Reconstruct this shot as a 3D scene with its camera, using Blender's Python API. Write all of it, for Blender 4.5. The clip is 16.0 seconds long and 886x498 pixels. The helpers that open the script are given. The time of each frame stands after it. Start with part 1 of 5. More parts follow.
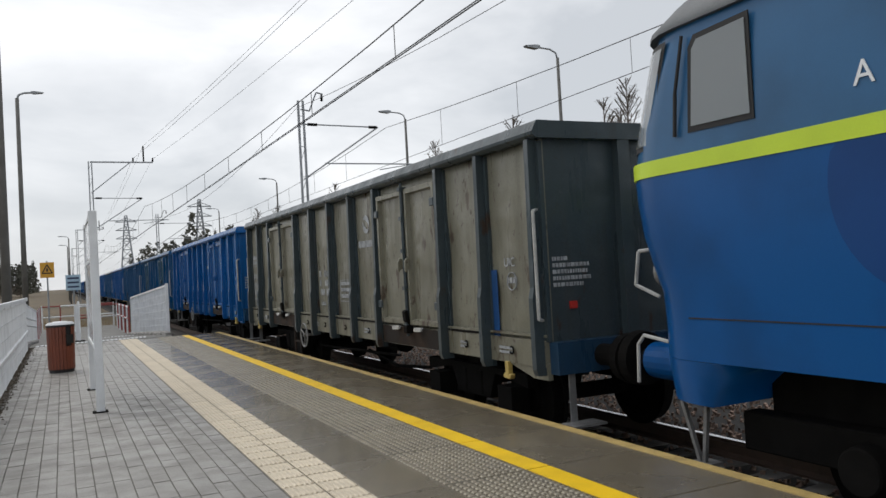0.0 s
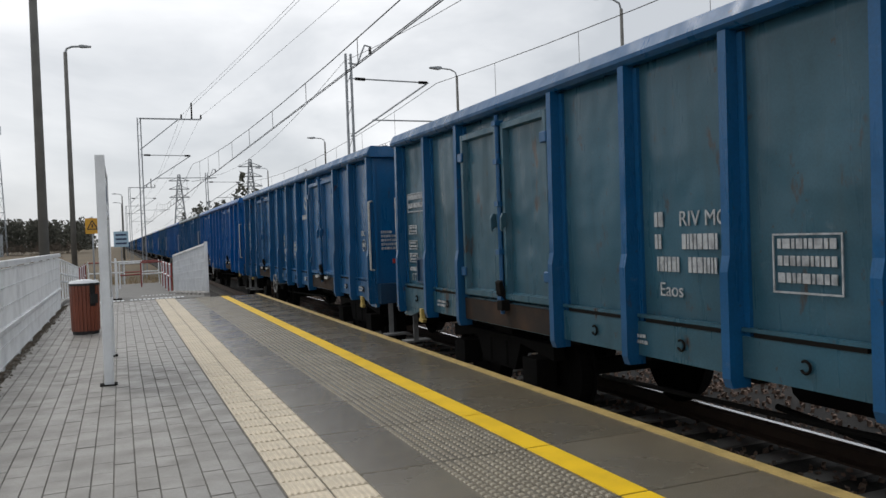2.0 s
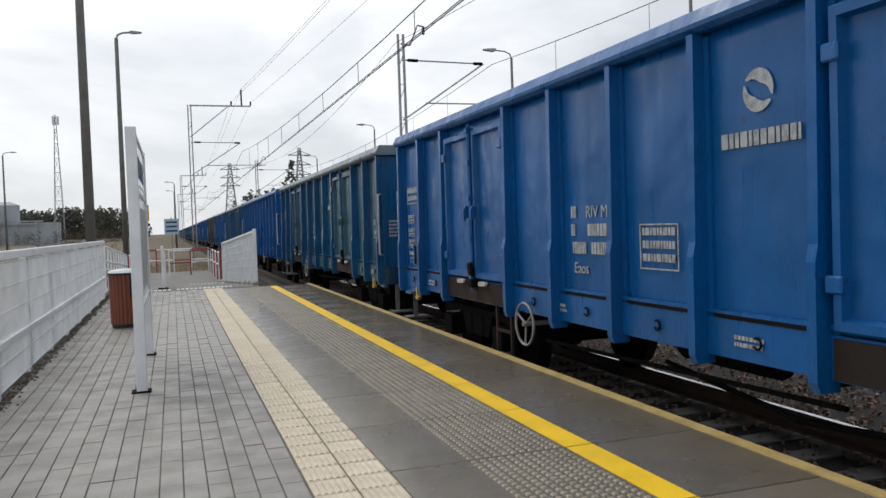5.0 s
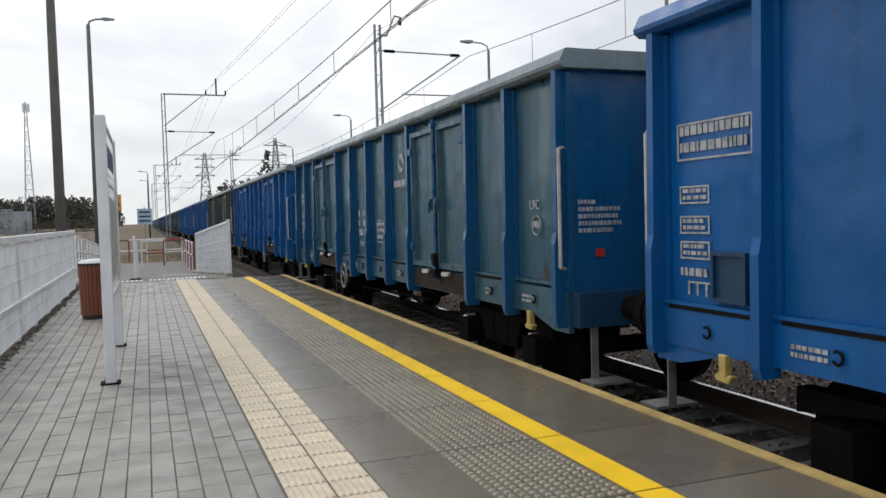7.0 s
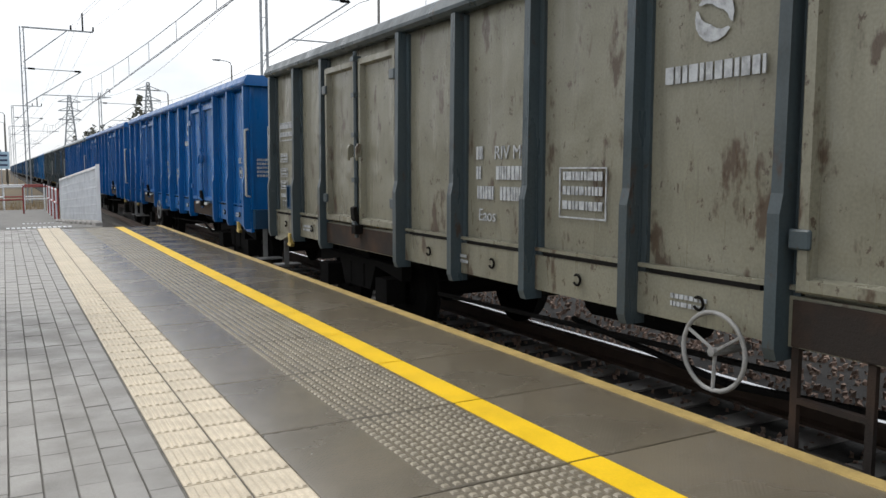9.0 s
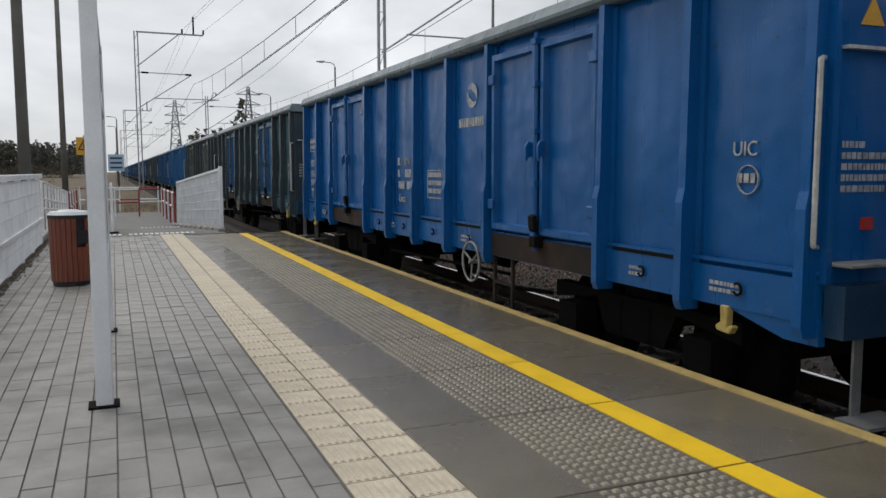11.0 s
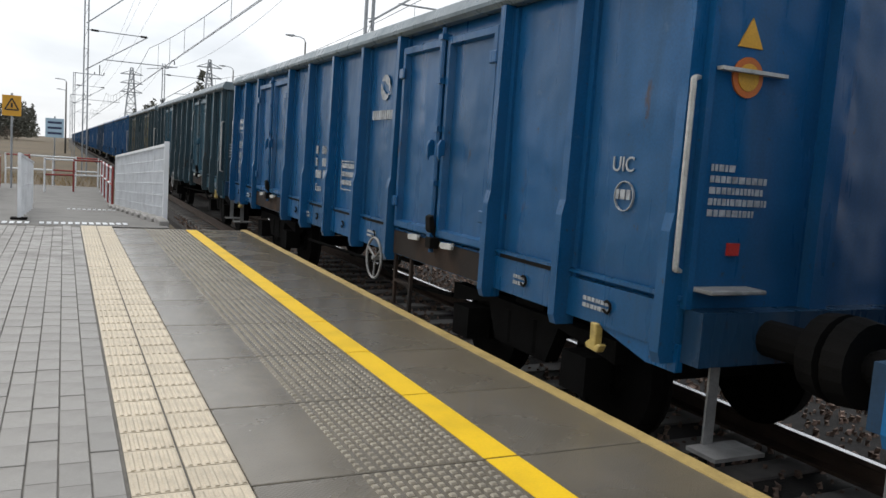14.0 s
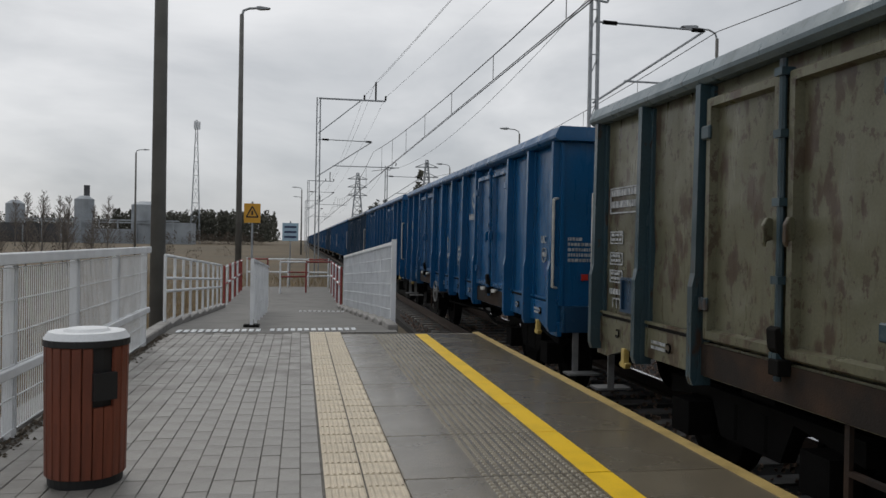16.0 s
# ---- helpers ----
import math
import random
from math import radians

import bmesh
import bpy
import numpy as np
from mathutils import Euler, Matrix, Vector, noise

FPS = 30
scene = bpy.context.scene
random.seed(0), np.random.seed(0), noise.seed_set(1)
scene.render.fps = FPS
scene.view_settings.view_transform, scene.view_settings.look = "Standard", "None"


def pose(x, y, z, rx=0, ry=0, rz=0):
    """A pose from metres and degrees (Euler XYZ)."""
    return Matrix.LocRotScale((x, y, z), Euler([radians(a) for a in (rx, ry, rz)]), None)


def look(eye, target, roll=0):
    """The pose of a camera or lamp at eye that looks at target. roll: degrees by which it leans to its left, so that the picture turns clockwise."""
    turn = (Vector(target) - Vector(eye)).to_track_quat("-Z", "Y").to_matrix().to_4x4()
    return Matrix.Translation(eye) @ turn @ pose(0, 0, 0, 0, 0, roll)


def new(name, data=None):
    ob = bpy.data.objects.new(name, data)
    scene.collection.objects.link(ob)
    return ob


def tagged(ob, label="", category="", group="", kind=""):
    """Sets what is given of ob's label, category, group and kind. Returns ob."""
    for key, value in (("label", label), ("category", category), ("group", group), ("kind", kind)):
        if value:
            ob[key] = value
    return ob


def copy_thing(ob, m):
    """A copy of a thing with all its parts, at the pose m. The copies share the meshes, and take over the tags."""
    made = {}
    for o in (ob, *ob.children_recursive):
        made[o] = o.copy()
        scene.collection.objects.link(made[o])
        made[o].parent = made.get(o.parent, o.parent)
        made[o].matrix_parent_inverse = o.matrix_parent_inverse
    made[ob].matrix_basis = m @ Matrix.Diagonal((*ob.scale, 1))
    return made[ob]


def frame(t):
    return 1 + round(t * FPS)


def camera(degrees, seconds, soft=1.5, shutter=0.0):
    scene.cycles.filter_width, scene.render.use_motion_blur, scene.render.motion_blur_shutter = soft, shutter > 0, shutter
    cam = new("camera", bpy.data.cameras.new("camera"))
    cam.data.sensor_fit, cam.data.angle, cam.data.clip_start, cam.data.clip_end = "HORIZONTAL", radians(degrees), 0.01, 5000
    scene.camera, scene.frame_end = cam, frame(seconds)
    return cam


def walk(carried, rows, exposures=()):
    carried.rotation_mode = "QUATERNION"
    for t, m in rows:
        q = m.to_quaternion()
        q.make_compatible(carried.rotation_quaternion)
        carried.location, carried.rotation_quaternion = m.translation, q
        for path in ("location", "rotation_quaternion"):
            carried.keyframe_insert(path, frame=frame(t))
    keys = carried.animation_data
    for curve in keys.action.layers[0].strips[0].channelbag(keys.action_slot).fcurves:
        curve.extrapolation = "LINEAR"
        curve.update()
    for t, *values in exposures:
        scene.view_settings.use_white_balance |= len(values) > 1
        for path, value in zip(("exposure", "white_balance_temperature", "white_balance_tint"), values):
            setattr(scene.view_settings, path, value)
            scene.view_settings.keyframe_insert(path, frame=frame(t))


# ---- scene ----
cam = camera(58.2, 16.0)
PATH = [
    (0, (-3.805, -1.678, 1.405), (-2.939, 0.124, 1.452), -3.2),
    (0.5, (-3.566, -1.165, 1.342), (-2.714, 0.645, 1.339), -2.6),
    (1, (-3.562, -0.917, 1.368), (-2.587, 0.829, 1.349), -2.3),
    (1.5, (-3.371, -0.691, 1.379), (-2.455, 1.086, 1.342), -2.0),
    (2, (-3.321, -0.396, 1.371), (-2.568, 1.457, 1.333), -2.1),
    (2.5, (-3.313, 0.024, 1.359), (-2.581, 1.885, 1.328), -1.8),
    (3, (-3.227, 0.299, 1.359), (-2.595, 2.196, 1.312), -2.0),
    (3.5, (-3.173, 0.646, 1.389), (-2.654, 2.577, 1.347), -1.7),
    (4, (-3.182, 0.779, 1.37), (-2.623, 2.699, 1.322), -1.9),
    (6.5, (-3.125, 0.857, 1.346), (-2.435, 2.733, 1.27), -1.6),
    (7, (-3.134, 0.832, 1.351), (-2.438, 2.705, 1.266), -1.6),
    (7.5, (-3.157, 0.877, 1.337), (-2.456, 2.747, 1.234), -1.6),
    (8, (-3.155, 0.9, 1.321), (-2.421, 2.755, 1.192), -1.4),
    (8.5, (-3.128, 1.028, 1.274), (-2.217, 2.798, 1.082), 0.1),
    (8.7, (-3.121, 1.14, 1.282), (-2.159, 2.882, 1.085), 0.1),
    (10.8, (-3.332, 3.168, 1.288), (-2.53, 4.987, 1.074), -0.4),
    (11, (-3.376, 3.44, 1.287), (-2.617, 5.28, 1.092), -0.1),
    (11.5, (-3.369, 4.188, 1.335), (-2.702, 6.066, 1.172), -0.4),
    (12, (-3.298, 4.957, 1.31), (-2.634, 6.842, 1.245), 0.2),
    (12.5, (-3.247, 5.727, 1.302), (-2.603, 7.62, 1.266), 0.4),
    (13, (-3.07, 6.386, 1.32), (-2.346, 8.249, 1.26), -0.3),
    (13.5, (-2.924, 6.868, 1.359), (-2.082, 8.679, 1.261), 1.6),
    (14, (-2.795, 7.05, 1.357), (-1.932, 8.841, 1.142), 3.9),
    (14.5, (-2.674, 7.217, 1.37), (-1.949, 9.068, 1.146), 4.2),
    (15, (-2.707, 7.627, 1.339), (-2.073, 9.521, 1.241), 2.2),
    (15.5, (-2.691, 8.157, 1.352), (-2.146, 10.081, 1.319), 0.2),
    (16, (-2.695, 8.692, 1.368), (-2.342, 10.661, 1.351), 1.0),
]
EXPOSURES = [(0, 0.25), (0.5, 0.3), (1.0, 0.6), (1.5, 0.1), (2.5, 0.3), (3.5, 0.05), (4.0, 0.2), (7, 0.45), (8, 0.55), (8.5, 0.85), (9.3, 0.6), (11, 0.15), (12.0, -0.1), (12.5, -0.05), (13.0, 0.3), (13.5, 0.6), (14.0, 0.6), (14.5, 0.02), (15, 0.2), (15.5, -0.05), (16, -0.2)]
walk(cam, [(t, look(eye, target, roll)) for t, eye, target, roll in PATH], EXPOSURES)

# ---- light ----
world = bpy.data.worlds.new("sky")
scene.world = world
world.use_nodes = True
_n, _l = world.node_tree.nodes, world.node_tree.links
_n.clear()
w_out = _n.new("ShaderNodeOutputWorld")
w_bg = _n.new("ShaderNodeBackground")
w_sky = _n.new("ShaderNodeTexSky")
w_sky.sky_type, w_sky.sun_disc = "NISHITA", False
w_sky.sun_elevation, w_sky.sun_rotation = radians(38), radians(-25)
w_tc = _n.new("ShaderNodeTexCoord")
w_map = _n.new("ShaderNodeMapping")
w_map.inputs["Scale"].default_value = (1.0, 1.0, 2.6)
w_noise = _n.new("ShaderNodeTexNoise")
w_noise.inputs["Scale"].default_value = 2.3
w_noise.inputs["Detail"].default_value = 6
w_noise.inputs["Roughness"].default_value = 0.52
w_noise.inputs["Distortion"].default_value = 0.35
w_ramp = _n.new("ShaderNodeValToRGB")
w_ramp.color_ramp.elements[0].position, w_ramp.color_ramp.elements[0].color = 0.36, (6.3, 6.6, 7.0, 1)
w_ramp.color_ramp.elements[1].position, w_ramp.color_ramp.elements[1].color = 0.66, (11.0, 11.1, 11.3, 1)
w_mix = _n.new("ShaderNodeMix")
w_mix.data_type = "RGBA"
w_mix.inputs["Factor"].default_value = 0.93
_l.new(w_tc.outputs["Generated"], w_map.inputs["Vector"])
_l.new(w_map.outputs["Vector"], w_noise.inputs["Vector"])
_l.new(w_noise.outputs["Fac"], w_ramp.inputs["Fac"])
_l.new(w_sky.outputs["Color"], w_mix.inputs["A"])
_l.new(w_ramp.outputs["Color"], w_mix.inputs["B"])
_l.new(w_mix.outputs["Result"], w_bg.inputs["Color"])
w_bg.inputs["Strength"].default_value = 0.086
_l.new(w_bg.outputs["Background"], w_out.inputs["Surface"])

sun = new("sun", bpy.data.lights.new("sun", "SUN"))
sun.data.energy, sun.data.angle, sun.data.color = 1.0, radians(25), (1.0, 0.97, 0.92)
sun.matrix_world = look((0, 0, 50), (12, -26, 15))


# ---- materials ----
def mat(name, color, rough=0.6, metal=0.0, var=0.25, scale=6.0, grain=0.12, fine=90.0, bump=0.15, second=None,
        second_at=0.62, soft=0.08, stretch=(1, 1, 1), per_object=0.0, per_island=0.0, rough_var=0.0, spec=0.5, wet=0.0, dimple=0.0):
    """A two-scale procedural surface: broad stains toward a second colour, fine grain, bump."""
    m = bpy.data.materials.new(name)
    m.use_nodes = True
    n, l = m.node_tree.nodes, m.node_tree.links
    b = n["Principled BSDF"]
    tc = n.new("ShaderNodeTexCoord")
    mp = n.new("ShaderNodeMapping")
    mp.inputs["Scale"].default_value = stretch
    l.new(tc.outputs["Object"], mp.inputs["Vector"])
    vec = mp.outputs["Vector"]
    big = n.new("ShaderNodeTexNoise")
    big.inputs["Scale"].default_value, big.inputs["Detail"].default_value = scale, 5
    l.new(vec, big.inputs["Vector"])
    small = n.new("ShaderNodeTexNoise")
    small.inputs["Scale"].default_value, small.inputs["Detail"].default_value = fine, 3
    l.new(vec, small.inputs["Vector"])
    ramp = n.new("ShaderNodeValToRGB")
    c2 = second or tuple(c * (1 - var) for c in color)
    ramp.color_ramp.elements[0].position, ramp.color_ramp.elements[0].color = second_at - soft - 0.12, (*color, 1)
    ramp.color_ramp.elements[1].position, ramp.color_ramp.elements[1].color = second_at + soft, (*c2, 1)
    l.new(big.outputs["Fac"], ramp.inputs["Fac"])
    gr = n.new("ShaderNodeMapRange")
    gr.inputs["From Min"].default_value, gr.inputs["From Max"].default_value = 0.25, 0.75
    gr.inputs["To Min"].default_value, gr.inputs["To Max"].default_value = 1 - grain, 1 + grain
    l.new(small.outputs["Fac"], gr.inputs["Value"])
    value = gr.outputs["Result"]
    if per_object or per_island:
        rnd = n.new("ShaderNodeObjectInfo").outputs["Random"] if per_object else n.new("ShaderNodeNewGeometry").outputs["Random Per Island"]
        k = per_object or per_island
        mr = n.new("ShaderNodeMapRange")
        mr.inputs["To Min"].default_value, mr.inputs["To Max"].default_value = 1 - k, 1 + k
        l.new(rnd, mr.inputs["Value"])
        mu = n.new("ShaderNodeMath")
        mu.operation = "MULTIPLY"
        l.new(value, mu.inputs[0])
        l.new(mr.outputs["Result"], mu.inputs[1])
        value = mu.outputs["Value"]
    vm = n.new("ShaderNodeVectorMath")
    vm.operation = "SCALE"
    l.new(ramp.outputs["Color"], vm.inputs[0])
    l.new(value, vm.inputs["Scale"])
    l.new(vm.outputs["Vector"], b.inputs["Base Color"])
    if rough_var:
        rr = n.new("ShaderNodeMapRange")
        rr.inputs["From Min"].default_value, rr.inputs["From Max"].default_value = 0.35, 0.65
        rr.inputs["To Min"].default_value, rr.inputs["To Max"].default_value = max(0.03, rough - rough_var), min(1, rough + rough_var)
        l.new(big.outputs["Fac"], rr.inputs["Value"])
        l.new(rr.outputs["Result"], b.inputs["Roughness"])
    else:
        b.inputs["Roughness"].default_value = rough
    b.inputs["Metallic"].default_value = metal
    b.inputs["Specular IOR Level"].default_value = spec
    if wet:
        b.inputs["Coat Weight"].default_value = wet
        b.inputs["Coat Roughness"].default_value = 0.12
    if bump:
        bp = n.new("ShaderNodeBump")
        bp.inputs["Strength"].default_value, bp.inputs["Distance"].default_value = bump, 0.01
        l.new(small.outputs["Fac"], bp.inputs["Height"])
        l.new(bp.outputs["Normal"], b.inputs["Normal"])
        if dimple:
            # a fine pressed grid of dots, one every dimple metres
            sep = n.new("ShaderNodeSeparateXYZ")
            l.new(tc.outputs["Object"], sep.inputs["Vector"])
            waves = []
            for axis in "XY":
                k = n.new("ShaderNodeMath")
                k.operation = "MULTIPLY"
                k.inputs[1].default_value = math.tau / dimple
                l.new(sep.outputs[axis], k.inputs[0])
                w = n.new("ShaderNodeMath")
                w.operation = "SINE"
                l.new(k.outputs["Value"], w.inputs[0])
                waves.append(w.outputs["Value"])
            prod = n.new("ShaderNodeMath")
            prod.operation = "MULTIPLY"
            l.new(waves[0], prod.inputs[0])
            l.new(waves[1], prod.inputs[1])
            b2 = n.new("ShaderNodeBump")
            b2.inputs["Strength"].default_value, b2.inputs["Distance"].default_value = 0.30, 0.0012
            l.new(prod.outputs["Value"], b2.inputs["Height"])
            l.new(bp.outputs["Normal"], b2.inputs["Normal"])
            l.new(b2.outputs["Normal"], b.inputs["Normal"])
    return m


def wagon_paint(name, color, streak, rust_at=0.66):
    """Weathered wagon paint: broad fading, vertical run-off streaks, rust blots, dents."""
    m = bpy.data.materials.new(name)
    m.use_nodes = True
    n, l = m.node_tree.nodes, m.node_tree.links
    b = n["Principled BSDF"]
    tc = n.new("ShaderNodeTexCoord")
    oi = n.new("ShaderNodeObjectInfo")
    add = n.new("ShaderNodeVectorMath")
    add.operation = "ADD"
    cm = n.new("ShaderNodeCombineXYZ")
    mul = n.new("ShaderNodeMath")
    mul.operation = "MULTIPLY"
    mul.inputs[1].default_value = 40
    l.new(oi.outputs["Random"], mul.inputs[0])
    l.new(mul.outputs["Value"], cm.inputs["Y"])
    l.new(tc.outputs["Object"], add.inputs[0])
    l.new(cm.outputs["Vector"], add.inputs[1])

    def noise_at(scale, detail, stretch=(1, 1, 1), rough=0.5):
        mp = n.new("ShaderNodeMapping")
        mp.inputs["Scale"].default_value = stretch
        l.new(add.outputs["Vector"], mp.inputs["Vector"])
        t = n.new("ShaderNodeTexNoise")
        t.inputs["Scale"].default_value, t.inputs["Detail"].default_value, t.inputs["Roughness"].default_value = scale, detail, rough
        l.new(mp.outputs["Vector"], t.inputs["Vector"])
        return t.outputs["Fac"]

    def ramp(fac, p0, p1, v0=0.0, v1=1.0):
        r = n.new("ShaderNodeMapRange")
        r.inputs["From Min"].default_value, r.inputs["From Max"].default_value = p0, p1
        r.inputs["To Min"].default_value, r.inputs["To Max"].default_value = v0, v1
        l.new(fac, r.inputs["Value"])
        return r.outputs["Result"]

    def mix(fac, a, c):
        x = n.new("ShaderNodeMix")
        x.data_type = "RGBA"
        l.new(fac, x.inputs["Factor"])
        for s, v in (("A", a), ("B", c)):
            if isinstance(v, tuple):
                x.inputs[s].default_value = (*v, 1)
            else:
                l.new(v, x.inputs[s])
        return x.outputs["Result"]

    fade = noise_at(0.7, 3)
    c = mix(ramp(fade, 0.35, 0.68), color, tuple(0.55 * v + 0.45 * s for v, s in zip(color, streak)))
    run = noise_at(5.0, 4, (1, 1, 0.13), 0.6)
    c = mix(ramp(run, 0.56, 0.76, 0.0, 0.55), c, streak)
    grime = noise_at(4.6, 5, (1, 1, 0.42), 0.6)
    c = mix(ramp(grime, rust_at, rust_at + 0.06, 0.0, 0.8), c, (0.048, 0.026, 0.016))
    chip = noise_at(11, 6, (1, 1, 0.7), 0.72)
    c = mix(ramp(chip, min(rust_at + 0.015, 0.65), min(rust_at + 0.045, 0.69), 0.0, 0.75), c, (0.045, 0.026, 0.018))
    scuff = noise_at(3.4, 6, (1, 1, 1.6), 0.7)
    c = mix(ramp(scuff, 0.64, 0.74, 0.0, 0.35), c, tuple(0.6 * v + 0.11 for v in color))
    fine = noise_at(60, 3)
    sc = n.new("ShaderNodeVectorMath")
    sc.operation = "SCALE"
    l.new(c, sc.inputs[0])
    l.new(ramp(fine, 0.3, 0.7, 0.88, 1.1), sc.inputs["Scale"])
    l.new(sc.outputs["Vector"], b.inputs["Base Color"])
    l.new(ramp(run, 0.4, 0.7, 0.27, 0.52), b.inputs["Roughness"])
    b.inputs["Specular IOR Level"].default_value = 0.36
    dent = noise_at(1.6, 2)
    bp = n.new("ShaderNodeBump")
    bp.inputs["Strength"].default_value, bp.inputs["Distance"].default_value = 0.5, 0.10
    l.new(dent, bp.inputs["Height"])
    l.new(bp.outputs["Normal"], b.inputs["Normal"])
    return m


M_BLUE = wagon_paint("wagon_bright_blue_paint", (0.001, 0.088, 0.29), (0.006, 0.058, 0.16), 0.70)
M_MID = wagon_paint("wagon_faded_blue_paint", (0.003, 0.075, 0.20), (0.016, 0.058, 0.115), 0.68)
M_TEAL = wagon_paint("wagon_teal_blue_paint", (0.024, 0.086, 0.128), (0.032, 0.058, 0.066), 0.62)
M_KHAKI = wagon_paint("wagon_grey_khaki_paint", (0.185, 0.18, 0.138), (0.09, 0.085, 0.064), 0.595)
M_MOSS = wagon_paint("wagon_mossy_khaki_paint", (0.125, 0.122, 0.078), (0.055, 0.055, 0.04), 0.55)
M_OLIVE = wagon_paint("wagon_grey_green_paint", (0.105, 0.155, 0.138), (0.05, 0.07, 0.062), 0.57)
M_LIGHT = wagon_paint("wagon_light_blue_paint", (0.004, 0.125, 0.32), (0.02, 0.08, 0.17), 0.68)
M_NAVY = wagon_paint("wagon_dark_blue_paint", (0.011, 0.046, 0.10), (0.02, 0.036, 0.055), 0.68)
M_RUST = mat("rusty_sole_bar", (0.022, 0.018, 0.016), 0.85, var=0.5, scale=3, second=(0.05, 0.03, 0.02), bump=0.3, spec=0.2)
# Dark iron, taken near black so its colour holds the underframe shade.
M_IRON = mat("greasy_iron_shade_darkened", (0.0065, 0.006, 0.0055), 0.9, spec=0.12, metal=0.0, var=0.4, scale=5, bump=0.25)
M_GREYP = mat("grubby_grey_paint", (0.24, 0.24, 0.235), 0.6, var=0.4, scale=9)
M_STEELW = mat("worn_grey_steel", (0.25, 0.25, 0.25), 0.5, metal=0.5, var=0.4)
M_WHITE = mat("white_painted_steel", (0.72, 0.74, 0.76), 0.5, var=0.18, scale=3, grain=0.05)
M_OFFWHITE = mat("grubby_white_paint", (0.46, 0.46, 0.44), 0.6, var=0.4, scale=9)
M_YELLOWHOOK = mat("yellow_hook_paint", (0.46, 0.34, 0.10), 0.55, var=0.35, scale=12)
M_MARK = mat("stencil_white_paint", (0.36, 0.38, 0.40), 0.7, var=0.5, scale=16, bump=0)
M_OCHRE = mat("stencil_ochre_paint", (0.32, 0.22, 0.10), 0.7, var=0.5, scale=16, bump=0)
M_RED = mat("red_reflector", (0.45, 0.03, 0.02), 0.4)
M_ORANGE = mat("orange_plate_paint", (0.50, 0.13, 0.02), 0.5, var=0.2, scale=8)
M_PATCH = mat("fresh_blue_patch", (0.006, 0.06, 0.20), 0.5, var=0.3, scale=4)
M_LOCO = mat("locomotive_blue_paint", (0.0008, 0.072, 0.25), 0.3, var=0.25, scale=1.3, grain=0.03, bump=0.02, spec=0.25)
# Paler paint of the upper half, lightened further by a painted-in sky reflection.
M_LOCOPALE = mat("locomotive_pale_blue_sky_sheen", (0.022, 0.105, 0.235), 0.3, var=0.25, scale=1.3, grain=0.03, bump=0.02, spec=0.4)
M_LOCODARK = mat("locomotive_deep_blue", (0.002, 0.045, 0.18), 0.35, spec=0.25, var=0.2, scale=1.3, grain=0.03, bump=0.02)
M_LIME = mat("lime_stripe_paint", (0.50, 0.66, 0.03), 0.4, var=0.1, scale=2, grain=0.03, bump=0.02)
M_ROOFGREY = mat("grey_roof_paint", (0.09, 0.10, 0.11), 0.6)
M_RUBBER = mat("black_rubber", (0.012, 0.012, 0.013), 0.7)


def glass(name, color, rough=0.05):
    m = bpy.data.materials.new(name)
    m.use_nodes = True
    b = m.node_tree.nodes["Principled BSDF"]
    b.inputs["Base Color"].default_value = (*color, 1)
    b.inputs["Roughness"].default_value = rough
    b.inputs["Transmission Weight"].default_value = 0.6
    b.inputs["IOR"].default_value = 1.45
    return m


M_GLASS = glass("cab_glass", (0.5, 0.55, 0.58))
M_SLAB = mat("wet_concrete_slab", (0.162, 0.138, 0.100), 0.22, var=0.3, scale=1.6, fine=160, grain=0.14, bump=0.12, per_object=0.08, rough_var=0.11, wet=0.3, dimple=0.024)
M_STUD = mat("wet_concrete_stud", (0.34, 0.30, 0.23), 0.34, var=0.3, scale=4, bump=0.1)
M_GROUT = mat("dirty_joint", (0.13, 0.122, 0.108), 0.85, var=0.4, scale=9)
M_YELLOW = mat("yellow_line_paint", (0.86, 0.55, 0.008), 0.42, var=0.16, scale=4, grain=0.06, bump=0.06)
M_EDGE = mat("faded_edge_paint", (0.46, 0.33, 0.12), 0.5, var=0.3, scale=6)
M_TACT = mat("cream_tactile_tile", (0.55, 0.475, 0.36), 0.6, var=0.22, scale=7, per_object=0.06, bump=0.15)
M_PAVER = mat("damp_grey_paver", (0.235, 0.224, 0.206), 0.48, var=0.25, scale=3.0, fine=180, per_object=0.08, bump=0.3, rough_var=0.12)
M_PAVERS = mat("damp_grey_pavers_far", (0.235, 0.224, 0.206), 0.48, var=0.25, scale=3.0, fine=180, per_island=0.08, bump=0.3, rough_var=0.12)
M_RAMP = mat("damp_ramp_paving", (0.15, 0.145, 0.135), 0.75, var=0.3, scale=2.0, fine=60, bump=0.4)
M_KERB = mat("grey_concrete_kerb", (0.26, 0.25, 0.235), 0.75, var=0.35, scale=4, bump=0.3)
M_WALL = mat("platform_wall_concrete", (0.12, 0.11, 0.10), 0.85, var=0.5, scale=2, bump=0.3)
M_BALLAST = mat("rusty_ballast", (0.27, 0.19, 0.15), 0.9, var=0.5, scale=14, per_island=0.35, fine=40)
# The trackbed's colour carries the shade that falls under the train.
M_TRACKBED = mat("shade_darkened_trackbed", (0.018, 0.0155, 0.0135), 0.95, var=0.4, scale=9, fine=40, grain=0.4, bump=0.6)
M_SLEEPER = mat("concrete_sleeper", (0.17, 0.16, 0.15), 0.7, var=0.4, scale=5)
M_RAIL = mat("rail_side_rust", (0.07, 0.045, 0.032), 0.75)
